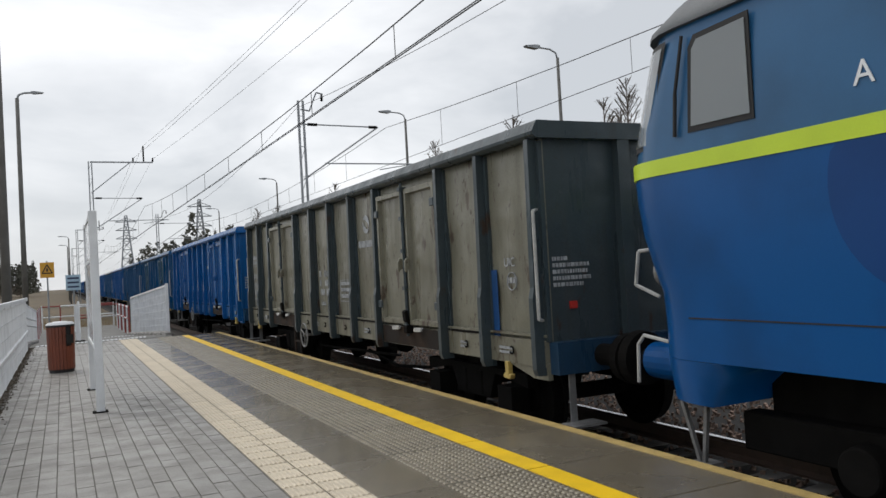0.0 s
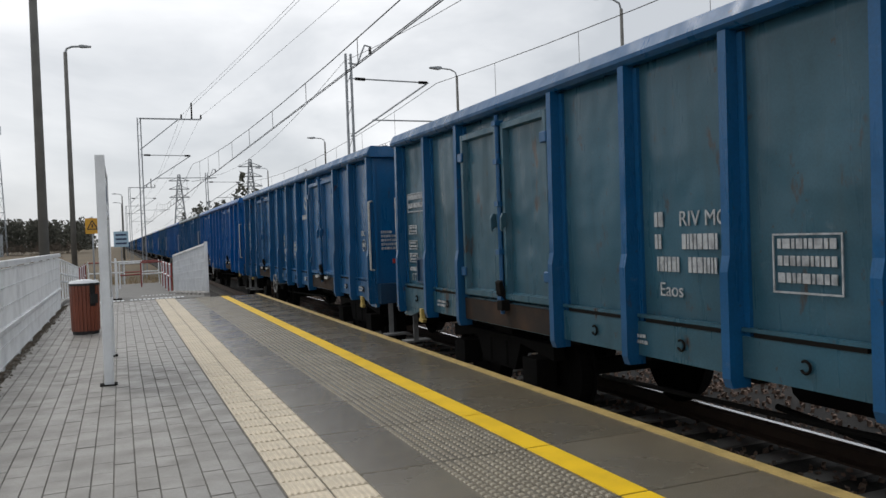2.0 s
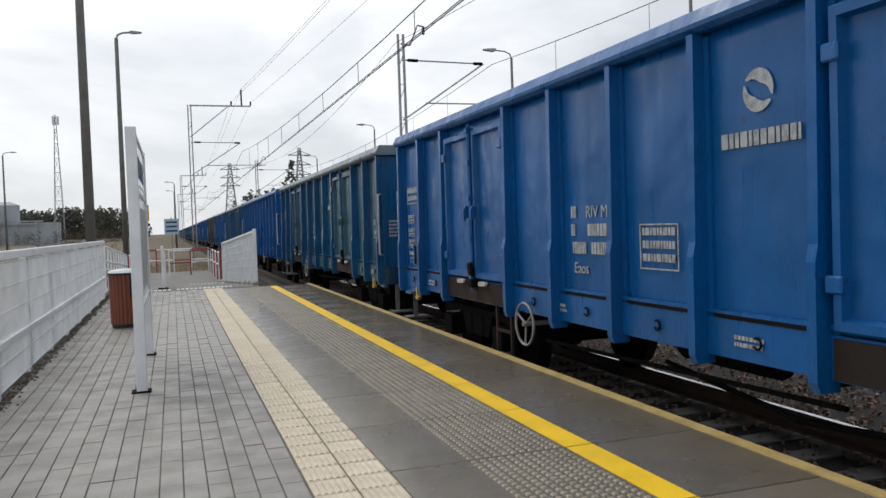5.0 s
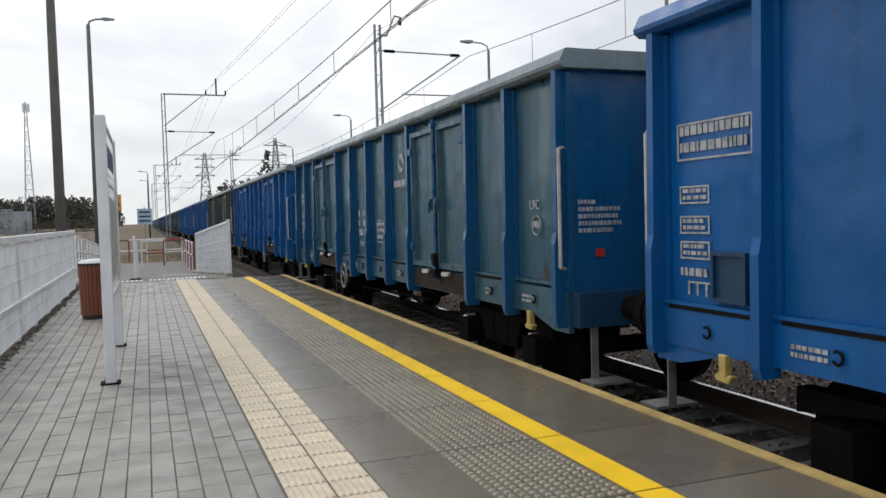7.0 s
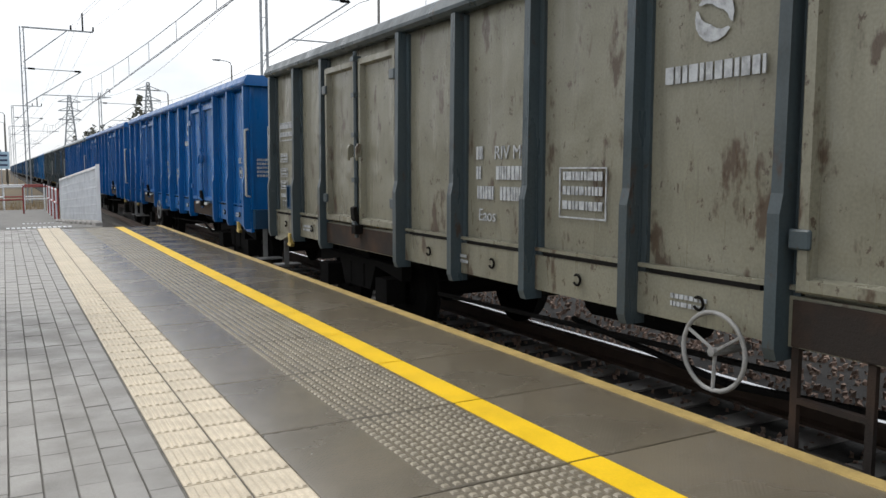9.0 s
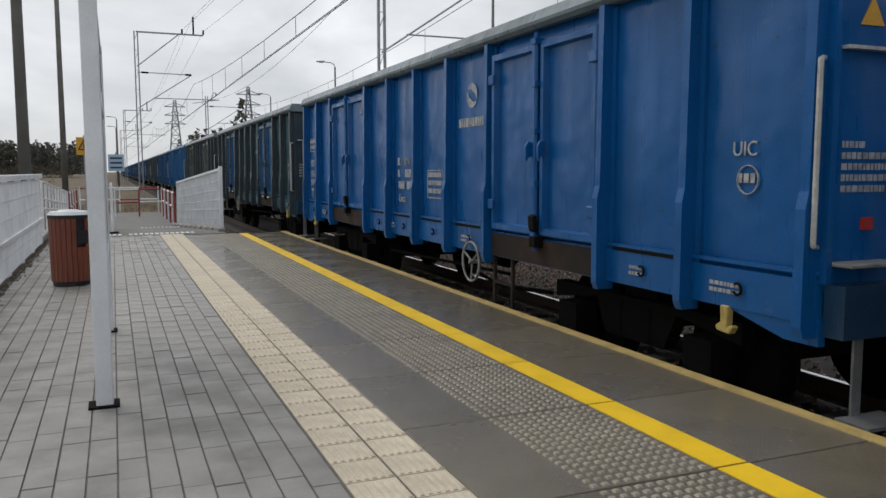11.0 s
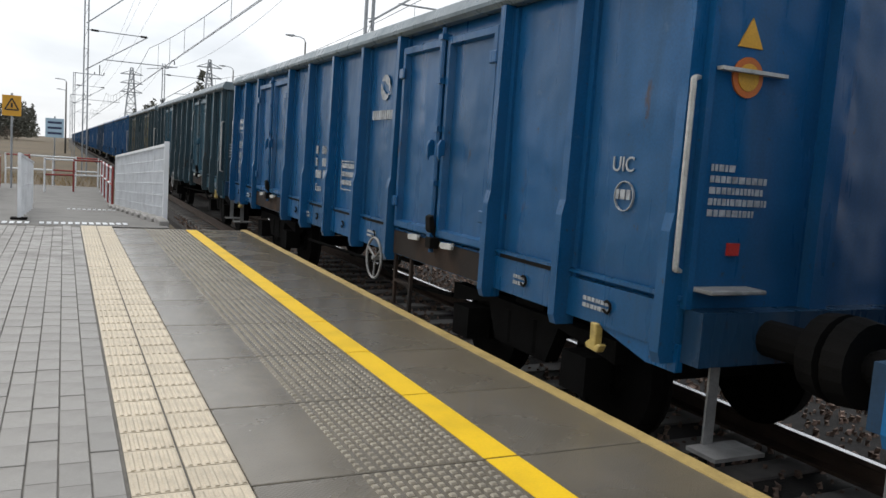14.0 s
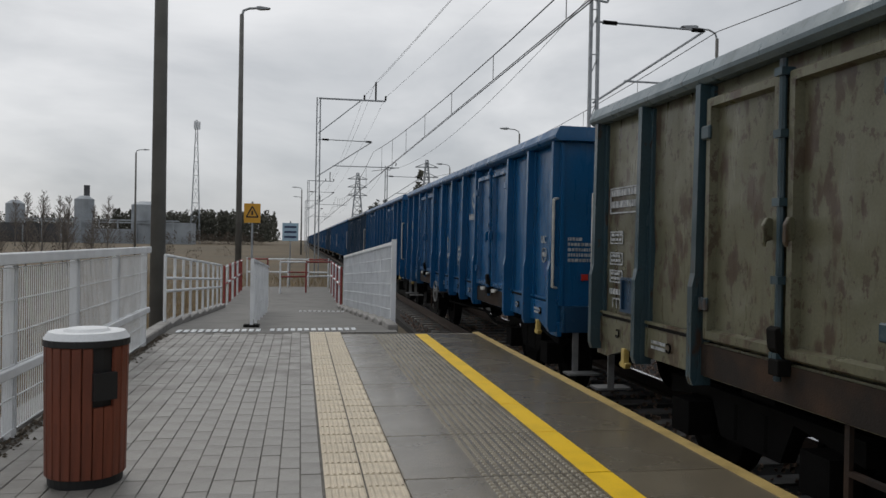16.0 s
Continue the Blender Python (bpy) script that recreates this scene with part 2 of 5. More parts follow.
M_RAILTOP = mat("polished_rail_head", (0.55, 0.55, 0.56), 0.25, metal=1.0)
M_GRASS = mat("dry_winter_meadow", (0.115, 0.082, 0.044), 0.95, var=0.3, scale=0.06, second=(0.075, 0.06, 0.034), second_at=0.55, fine=2.2, grain=0.35, bump=0.3)
M_STRAW = mat("dry_grass_blades", (0.28, 0.20, 0.10), 0.9, var=0.4, scale=2, per_island=0.3, bump=0)
M_LITTER = mat("dark_leaf_litter", (0.065, 0.05, 0.034), 0.9, var=0.5, scale=9, per_island=0.4, bump=0)
M_POLE = mat("concrete_lamp_pole", (0.13, 0.128, 0.12), 0.8, var=0.3, scale=2)
M_GALV = mat("galvanised_steel", (0.30, 0.32, 0.34), 0.55, metal=0.35, var=0.25, scale=5)
M_WIRE = mat("dark_wire", (0.085, 0.085, 0.088), 0.6, metal=0.3, bump=0)
M_BINWOOD = mat("red_brown_slat", (0.19, 0.05, 0.025), 0.5, var=0.35, scale=5, stretch=(6, 6, 0.8), per_object=0.12, bump=0.2)
M_BLACK = mat("black_plastic", (0.014, 0.014, 0.015), 0.55)
M_BOARD = mat("white_sign_board", (0.60, 0.63, 0.66), 0.14, var=0.1, scale=1.5, grain=0.03, bump=0.02)
M_BLUEINK = mat("dark_blue_print", (0.02, 0.035, 0.10), 0.5, bump=0)
M_SIGNYEL = mat("yellow_warning_sign", (0.58, 0.30, 0.02), 0.45, var=0.1)
M_SIGNBLUE = mat("pale_blue_sign", (0.35, 0.50, 0.62), 0.5, var=0.1)
M_BARK = mat("grey_bark", (0.15, 0.13, 0.115), 0.95, bump=0.3)
# Conifer colour raised so that it includes the haze of distance.
M_PINE = mat("haze_paled_conifer", (0.085, 0.086, 0.068), 0.95, var=0.4, scale=0.6, per_island=0.4, bump=0)
M_BROWNTREE = mat("bare_brown_crowns", (0.105, 0.082, 0.064), 0.95, var=0.4, scale=0.5, per_island=0.4, bump=0)
M_FACTORY = mat("pale_factory_cladding", (0.30, 0.33, 0.36), 0.7, var=0.3, scale=0.2)
M_FACTDARK = mat("dark_factory_wall", (0.07, 0.072, 0.078), 0.8, var=0.3, scale=0.2)
M_BRICKHUT = mat("dark_hut_wall", (0.05, 0.045, 0.04), 0.9)


# ---- mesh helpers ----
def box(bm, x0, x1, y0, y1, z0, z1):
    v = [bm.verts.new(p) for p in ((x0, y0, z0), (x1, y0, z0), (x1, y1, z0), (x0, y1, z0), (x0, y0, z1), (x1, y0, z1), (x1, y1, z1), (x0, y1, z1))]
    for f in ((3, 2, 1, 0), (4, 5, 6, 7), (0, 1, 5, 4), (1, 2, 6, 5), (2, 3, 7, 6), (3, 0, 4, 7)):
        bm.faces.new([v[i] for i in f])
    return v


def bevel(bm, w, seg=1):
    bmesh.ops.bevel(bm, geom=bm.edges[:] + bm.verts[:], offset=w, segments=seg, affect="EDGES", profile=0.6)


def bar(bm, a, b, w, d=None, up=(0, 0, 1)):
    """A square bar from a to b, w wide and d deep."""
    d = d or w
    a, b = Vector(a), Vector(b)
    z = (b - a).normalized()
    u = Vector(up)
    if abs(z.dot(u)) > 0.98:
        u = Vector((0, 1, 0))
    x = z.cross(u).normalized() * (w / 2)
    y = z.cross(x).normalized() * (d / 2)
    v = [bm.verts.new(p + sx * x + sy * y) for p in (a, b) for sx, sy in ((-1, -1), (1, -1), (1, 1), (-1, 1))]
    for f in ((3, 2, 1, 0), (4, 5, 6, 7), (0, 1, 5, 4), (1, 2, 6, 5), (2, 3, 7, 6), (3, 0, 4, 7)):
        bm.faces.new([v[i] for i in f])


def rod(bm, a, b, r0, r1=None, seg=8, cap=True):
    r1 = r0 if r1 is None else r1
    a, b = Vector(a), Vector(b)
    m = Matrix.Translation((a + b) / 2) @ (b - a).to_track_quat("Z", "Y").to_matrix().to_4x4()
    bmesh.ops.create_cone(bm, cap_ends=cap, segments=seg, radius1=r0, radius2=r1, depth=(b - a).length, matrix=m)


def tube(bm, pts, r, seg=6):
    for a, b in zip(pts, pts[1:]):
        rod(bm, a, b, r, seg=seg)


def cable(bm, pts, r, seg=5):
    """One unbroken round cable through pts that run mainly along y."""
    rows = [[bm.verts.new((p[0] + r * math.cos(math.tau * i / seg), p[1], p[2] + r * math.sin(math.tau * i / seg))) for i in range(seg)] for p in pts]
    for a, b in zip(rows, rows[1:]):
        for i in range(seg):
            bm.faces.new((a[i], a[(i + 1) % seg], b[(i + 1) % seg], b[i]))
    bm.faces.new(rows[0])
    bm.faces.new(rows[-1][::-1])


def prism(bm, outline, axis, lo, hi):
    """Extrudes an outline of (u, v) along x, y or z from lo to hi."""
    def at(u, v, w):
        return {"x": (w, u, v), "y": (u, w, v), "z": (u, v, w)}[axis]
    a = [bm.verts.new(at(u, v, lo)) for u, v in outline]
    b = [bm.verts.new(at(u, v, hi)) for u, v in outline]
    bm.faces.new(a)
    bm.faces.new(b[::-1])
    for i in range(len(a)):
        j = (i + 1) % len(a)
        bm.faces.new((a[j], a[i], b[i], b[j]))
    bmesh.ops.recalc_face_normals(bm, faces=bm.faces[:])


def mesh_of(name, bm, material, smooth=False):
    me = bpy.data.meshes.new(name)
    bm.to_mesh(me)
    bm.free()
    for m in (material if isinstance(material, (list, tuple)) else [material]):
        me.materials.append(m)
    if smooth:
        for p in me.polygons:
            p.use_smooth = True
    return me


def part(name, bm, material, parent, label="", smooth=False):
    """One mesh object under a thing or a part."""
    ob = new(name, bm if isinstance(bm, bpy.types.Mesh) else mesh_of(name, bm, material, smooth))
    ob.parent = parent
    if label:
        ob["label"] = label
    return ob


def thing(name, label, category, at=(0, 0, 0), turn=0, group="", kind=""):
    ob = new(name)
    ob.empty_display_size = 0.2
    ob.matrix_world = pose(*at, 0, 0, turn)
    return tagged(ob, label, category, group, kind)


def structure(name, bm, material, label, category):
    return tagged(new(name, mesh_of(name, bm, material)), label, category, kind="structure")


RAIL_Z, AXIS = -0.55, 1.68


# ---- ground and platform ----
bm = bmesh.new()
box(bm, -1500, 1500, -600, 3000, -1.6, -0.95)
structure("ground", bm, M_GRASS, "flat dry brown winter meadow to the horizon", "ground")
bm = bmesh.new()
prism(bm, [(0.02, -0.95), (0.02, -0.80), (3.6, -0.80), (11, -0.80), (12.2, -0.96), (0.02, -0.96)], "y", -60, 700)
structure("trackbed", bm, M_TRACKBED, "ballast bed between the platforms, darkened for shade under the train", "trackbed")
bm = bmesh.new()
box(bm, -4.85, 0.0, -14, 20.62, -0.97, -0.065)
structure("platform_base", bm, M_WALL, "stained concrete wall and core of the platform", "platform")
bm = bmesh.new()
box(bm, -4.62, -2.09, -14, 20.62, -0.06, -0.007)
structure("paving_bed", bm, M_GROUT, "dark sandy bed under the paving joints", "paving")
bm = bmesh.new()
box(bm, -2.09, -0.001, -14, 20.6, -0.06, -0.016)
structure("slab_bed", bm, M_GROUT, "dark bed in the joints between platform slabs", "platform")


def ramp_z(y):
    return 0.0 if y < 21.3 else max(-0.45, -0.45 * (y - 21.3) / 9.0)


# ramp that leads down from the platform to the crossing
bm = bmesh.new()
rows_y = [20.62, 21.3, 24.3, 27.3, 30.3, 40.0]
left_x = [-4.60, -4.60, -4.62, -4.64, -4.66, -4.8]
right_x = [-1.22, -1.22, -1.36, -1.5, -1.62, -1.6]
prev = None
for y, xl, xr in zip(rows_y, left_x, right_x):
    z = ramp_z(y) - 0.004
    cur = [bm.verts.new(p) for p in ((xl, y, z), (xr, y, z), (xr, y, -1.0), (xl, y, -1.0))]
    if prev:
        for i in range(4):
            j = (i + 1) % 4
            bm.faces.new((prev[i], prev[j], cur[j], cur[i]))
    prev = cur
bmesh.ops.recalc_face_normals(bm, faces=bm.faces[:])
ramp = structure("ramp", bm, M_RAMP, "grey paved ramp sloping down from the platform end", "ramp")

# slabs with raised studs, yellow line and worn edge stripe
SLAB = 1.02
bm = bmesh.new()
box(bm, -2.085, -0.004, 0.006, SLAB - 0.006, -0.06, 0.0)
bevel(bm, 0.004)
slab_me = mesh_of("slab", bm, M_SLAB)
bm = bmesh.new()
for i in range(11):
    for j in range(18):
        x, y = -1.605 + i * 0.0555, 0.037 + j * 0.0555
        v = [bm.verts.new((x + sx * a, y + sy * a, z)) for a, z in ((0.0155, 0.0), (0.010, 0.008)) for sx, sy in ((-1, -1), (1, -1), (1, 1), (-1, 1))]
        bm.faces.new(v[4:])
        for k in range(4):
            q = (k + 1) % 4
            bm.faces.new((v[k], v[q], v[4 + q], v[4 + k]))
stud_me = mesh_of("studs", bm, M_STUD)
platform = thing("platform_edge", "wet grey concrete platform slabs with studs and yellow line", "platform", kind="structure")
for k in range(-14, 20):
    y = 10.16 - 10 * SLAB + k * SLAB
    s = part("slab", slab_me, None, platform)
    s.location = (0, y, 0)
    t = part("stud_strip", stud_me, None, platform, "raised anti-slip studs")
    t.location = (0, y, 0)
bm = bmesh.new()
for k in range(-14, 20):
    y = 10.16 - 10 * SLAB + k * SLAB
    box(bm, -1.005, -0.83, y + 0.008, y + SLAB - 0.008, 0.0, 0.004)
part("yellow_line", bm, M_YELLOW, platform, "bright yellow safety line")
bm = bmesh.new()
box(bm, -0.085, 0.012, -14, 20.58, -0.14, 0.005)
part("edge_stripe", bm, M_EDGE, platform, "faded ochre edge stripe")

# two rows of cream ribbed tactile tiles
TILE = 0.229
bm = bmesh.new()
box(bm, 0.006, TILE - 0.005, 0.003, TILE + 0.010, -0.05, 0.0)
for i in range(6):
    x = 0.03 + i * 0.036
    prism(bm, [(x - 0.012, 0.0), (x + 0.012, 0.0), (x + 0.006, 0.005), (x - 0.006, 0.005)], "y", 0.012, TILE - 0.012)
tile_me = mesh_of("tactile_tile", bm, M_TACT)
tactile = thing("tactile_strip", "cream ribbed tactile paving strip in two rows", "tactile paving", kind="structure")
for r in range(2):
    for k in range(-40, 84):
        p = part("tactile_tile", tile_me, None, tactile)
        p.location = (-2.545 + r * TILE, 0.2 + k * 0.2435, random.uniform(-0.001, 0.001))

# grey pavers laid in columns
PW, PL = 0.122, 0.244
bm = bmesh.new()
box(bm, 0.003, PW - 0.003, 0.001, PL - 0.001, -0.05, 0.0)
bmesh.ops.bevel(bm, geom=[e for e in bm.edges if all(v.co.z > -0.01 for v in e.verts)], offset=0.0025, segments=1, affect="EDGES")
paver_me = mesh_of("paver", bm, M_PAVER)
paving = thing("paving", "damp grey concrete pavers in long columns", "paving", kind="structure")
verts, faces = [], []
rnd = random.Random(4)
for c in range(16):
    x = -2.552 - (c + 1) * PW
    y = -14 + rnd.uniform(0, PL)
    while y < 20.36:
        lift = rnd.uniform(-0.0025, 0.0025)
        if c < 10 and 9.3 < y < 16.3:
            p = part("paver", paver_me, None, paving)
            p.location = (x, y, lift)
        else:
            o = len(verts)
            for z, g, e in ((-0.05, 0.003, 0.001), (lift - 0.003, 0.003, 0.001), (lift, 0.005, 0.003)):
                verts += [(x + g, y + e, z), (x + PW - g, y + e, z), (x + PW - g, y + PL - e, z), (x + g, y + PL - e, z)]
            for a in (0, 4):
                for i in range(4):
                    j = (i + 1) % 4
                    faces.append((o + a + i, o + a + j, o + a + 4 + j, o + a + 4 + i))
            faces.append((o + 8, o + 9, o + 10, o + 11))
        y += PL
me = bpy.data.meshes.new("pavers")
me.from_pydata(verts, [], faces)
me.materials.append(M_PAVERS)
rest = new("pavers", me)
rest.parent = paving
rest["kind"] = "stuff"

# white dotted attention lines
dots = thing("dotted_line", "white dotted tactile line across the platform end", "tactile paving", kind="structure")
bm = bmesh.new()
for i in range(26):
    if 11 < i < 13:
        continue
    x = -4.45 + i * 0.102
    for r in range(2):
        y = 20.64 + r * 0.16 + i * 0.010
        box(bm, x, x + 0.066, y, y + 0.13, 0.0, 0.009)
part("dot_row", bm, M_WHITE, dots)
bm = bmesh.new()
for i in range(10):
    x, y = -2.7 + i * 0.11, 27.6
    box(bm, x, x + 0.06, y, y + 0.12, ramp_z(y) - 0.02, ramp_z(y) + 0.012)
part("dot_row", bm, M_WHITE, dots)

# kerbs beside the ramp
kerb = thing("kerb", "grey concrete kerb stepping down beside the ramp", "kerb", kind="structure")
for x0, x1, y0, y1 in ((-1.72, -1.18, 21.0, 30.5), (-4.75, -4.70, 19.2, 30.5)):
    n = 10
    for i in range(n):
        ya, yb = y0 + (y1 - y0) * i / n, y0 + (y1 - y0) * (i + 1) / n - 0.012
        if x0 > -3:
            xa = -1.34 - 0.042 * (ya - 21)
            xb = xa + 0.16
        else:
            xa, xb = -4.80, -4.62
        bm = bmesh.new()
        box(bm, xa, xb, ya, yb, -0.9, ramp_z((ya + yb) / 2) + 0.085)
        bevel(bm, 0.015)
        part("kerb_stone", bm, M_KERB, kerb)
bm = bmesh.new()
box(bm, -4.86, -4.63, -14, 19.1, -0.5, 0.015)
part("kerb_stone", bm, M_KERB, kerb, "long kerb along the fence, edged with dirt")

# track: sleepers, rails
for nm, ax in (("track", AXIS), ("track", 8.9)):
    tr = thing(nm, "steel rails on concrete sleepers in dark ballast", "railway track", (ax, 0, RAIL_Z), kind="structure")
    bm = bmesh.new()
    prism(bm, [(-1.25, -0.38), (1.25, -0.38), (1.25, -0.2), (0.5, -0.23), (-0.5, -0.23), (-1.25, -0.2)], "y", -0.13, 0.13)
    sl = mesh_of("sleeper", bm, M_SLEEPER)
    for i in range(150):
        s = part("sleeper", sl, None, tr)
        s.location = (0, -8 + i * 0.6, 0)
    for s in (-1, 1):
        bm = bmesh.new()
        prism(bm, [(s * 0.7525 + u, v) for u, v in ((-0.07, -0.19), (0.07, -0.19), (0.07, -0.165), (0.012, -0.14), (0.012, -0.05), (0.035, -0.035), (0.035, -0.002), (-0.035, -0.002), (-0.035, -0.035), (-0.012, -0.05), (-0.012, -0.14), (-0.07, -0.165))], "y", -60, 700)
        part("rail", bm, M_RAIL, tr)
        bm = bmesh.new()
        box(bm, s * 0.7525 - 0.03, s * 0.7525 + 0.03, -60, 700, -0.004, 0.0)
        part("rail_head", bm, M_RAILTOP, tr, "polished rail head")
# ballast stones
verts, faces = [], []
rnd = random.Random(9)
for i in range(14000):
    x = rnd.choice((rnd.uniform(0.1, 3.2), rnd.uniform(2.9, 6.8), rnd.uniform(2.9, 6.8)))
    y = 34 * rnd.random() ** 1.2 - 2
    s = rnd.uniform(0.018, 0.04)
    o = len(verts)
    a = rnd.uniform(0, 6.28)
    for k in range(3):
        verts.append((x + s * math.cos(a + k * 2.1), y + s * math.sin(a + k * 2.1), -0.81))
        verts.append((x + 0.8 * s * math.cos(a + 1 + k * 2.1), y + 0.8 * s * math.sin(a + 1 + k * 2.1), -0.79 + s * rnd.uniform(0.6, 1.5)))
    faces += [(o, o + 2, o + 3, o + 1), (o + 2, o + 4, o + 5, o + 3), (o + 4, o, o + 1, o + 5), (o + 1, o + 3, o + 5)]
me = bpy.data.meshes.new("ballast")
me.from_pydata(verts, [], faces)
me.materials.append(M_BALLAST)
tagged(new("ballast", me), "loose rusty brown ballast stones between the tracks", "ballast", kind="stuff")


# ---- the goods train ----
WL = 12.76
POSTS = (0.06, 1.1, 2.12, 4.22, 5.3, 6.38, 7.46, 8.54, 10.64, 11.66, 12.70)


def bars_block(bm, side, y, z, rows, w, h, cell, seed, t=0.006):
    """Rows of small bars standing for stencilled lines on a side wall; y runs away from the reader's left."""
    r = random.Random(seed)
    x = side
    for k in range(rows):
        p = 0.0
        while p < w - 0.02:
            q = min(w - p, r.uniform(0.5, 1.6) * cell)
            box(bm, x - t, x, y - p - q, y - p, z - (k + 1) * h + h * (0.25 if rows == 1 else 0.42), z - k * h)
            p += q + cell * 0.35


def outline_box(bm, x, y0, y1, z0, z1, w=0.014):
    for a in (z0, z1 - w):
        box(bm, x - 0.006, x, y0, y1, a, a + w)
    for a in (y0, y1 - w):
        box(bm, x - 0.006, x, a, a + w, z0 + w, z1 - w)


def text_on_side(body, size, x, y, z, parent, material, name="lettering"):
    cu = bpy.data.curves.new(name, "FONT")
    cu.body, cu.size, cu.extrude = body, size, 0.003
    cu.materials.append(material)
    ob = new(name, cu)
    ob.parent = parent
    ob.matrix_basis = Matrix(((0, 0, -1, x), (-1, 0, 0, y), (0, 1, 0, z), (0, 0, 0, 1)))
    return ob


def side_wall_mesh(seed):
    """A plate wall whose bays bulge a little between the posts and carry dents."""
    r = random.Random(seed)
    ys, bulges = [0.0], [0.0]
    for a, b in zip(POSTS, POSTS[1:]):
        deep = 0.006 if b - a > 1.5 else r.uniform(0.010, 0.020)
        for i in range(10):
            f = i / 10
            ys.append(a + (b - a) * f)
            bulges.append(deep * math.sin(math.pi * f) ** 0.8)
    ys += [POSTS[-1], WL]
    bulges += [0.0, 0.0]
    dents = [(r.uniform(0.3, WL - 0.3), r.uniform(1.4, 3.0), r.uniform(0.10, 0.30), r.uniform(-0.022, 0.007)) for _ in range(34)]
    nz = 16
    front, back = [], []
    bm = bmesh.new()
    for y, bulge in zip(ys, bulges):
        front.append([])
        back.append([])
        for k in range(nz + 1):
            z = 1.16 + (3.14 - 1.16) * k / nz
            out = 1.373 + bulge * math.sin(math.pi * k / nz) ** 0.6
            out += sum(d * math.exp(-((y - dy) ** 2 + (z - dz) ** 2) / q ** 2) for dy, dz, q, d in dents if abs(y - dy) < 0.8)
            front[-1].append(bm.verts.new((-out, y, z)))
            back[-1].append(bm.verts.new((-1.33, y, z)))
    for grid, flip in ((front, True), (back, False)):
        for i in range(len(ys) - 1):
            for k in range(nz):
                q = (grid[i][k], grid[i + 1][k], grid[i + 1][k + 1], grid[i][k + 1])
                bm.faces.new(q[::-1] if not flip else q).smooth = True
    for i in range(len(ys) - 1):
        for k in (0, nz):
            bm.faces.new((front[i][k], front[i + 1][k], back[i + 1][k], back[i][k]))
    for i in (0, len(ys) - 1):
        for k in range(nz):
            bm.faces.new((front[i][k], front[i][k + 1], back[i][k + 1], back[i][k]))
    bmesh.ops.recalc_face_normals(bm, faces=bm.faces[:])
    return mesh_of("side_wall", bm, M_BLUE)


SIDE_WALLS = [side_wall_mesh(200 + i) for i in range(5)]


def hoop(bm, centre, radius, r, a0=0.0, a1=math.tau, n=24, seg=6):
    """A round bar bent to a ring, or to an open arc, in a plane across x."""
    whole = a1 - a0 > 6.28
    cx, cy, cz = centre
    rows = []
    for i in range(n if whole else n + 1):
        a = a0 + (a1 - a0) * i / n
        rows.append([bm.verts.new((cx + r * math.sin(math.tau * j / seg), cy + (radius + r * math.cos(math.tau * j / seg)) * math.cos(a), cz + (radius + r * math.cos(math.tau * j / seg)) * math.sin(a))) for j in range(seg)])
    for p, q in zip(rows, rows[1:] + rows[:1] if whole else rows[1:]):
        for j in range(seg):
            bm.faces.new((p[j], p[(j + 1) % seg], q[(j + 1) % seg], q[j])).smooth = True
    if not whole:
        bm.faces.new(rows[0])
        bm.faces.new(rows[-1][::-1])
    bmesh.ops.recalc_face_normals(bm, faces=bm.faces[:])


def spun(bm, profile, seg):
    """Turns a closed profile of (x, radius) about the x axis into one piece."""
    rings = []
    for i in range(seg):
        a = math.tau * i / seg
        rings.append([bm.verts.new((x, q * math.cos(a), q * math.sin(a))) for x, q in profile])
    for i in range(seg):
        p, q = rings[i], rings[(i + 1) % seg]
        for k in range(len(profile) - 1):
            bm.faces.new((p[k], p[k + 1], q[k + 1], q[k]))
    bm.faces.new([p[0] for p in rings])
    bm.faces.new([p[-1] for p in rings][::-1])
    bmesh.ops.recalc_face_normals(bm, faces=bm.faces[:])


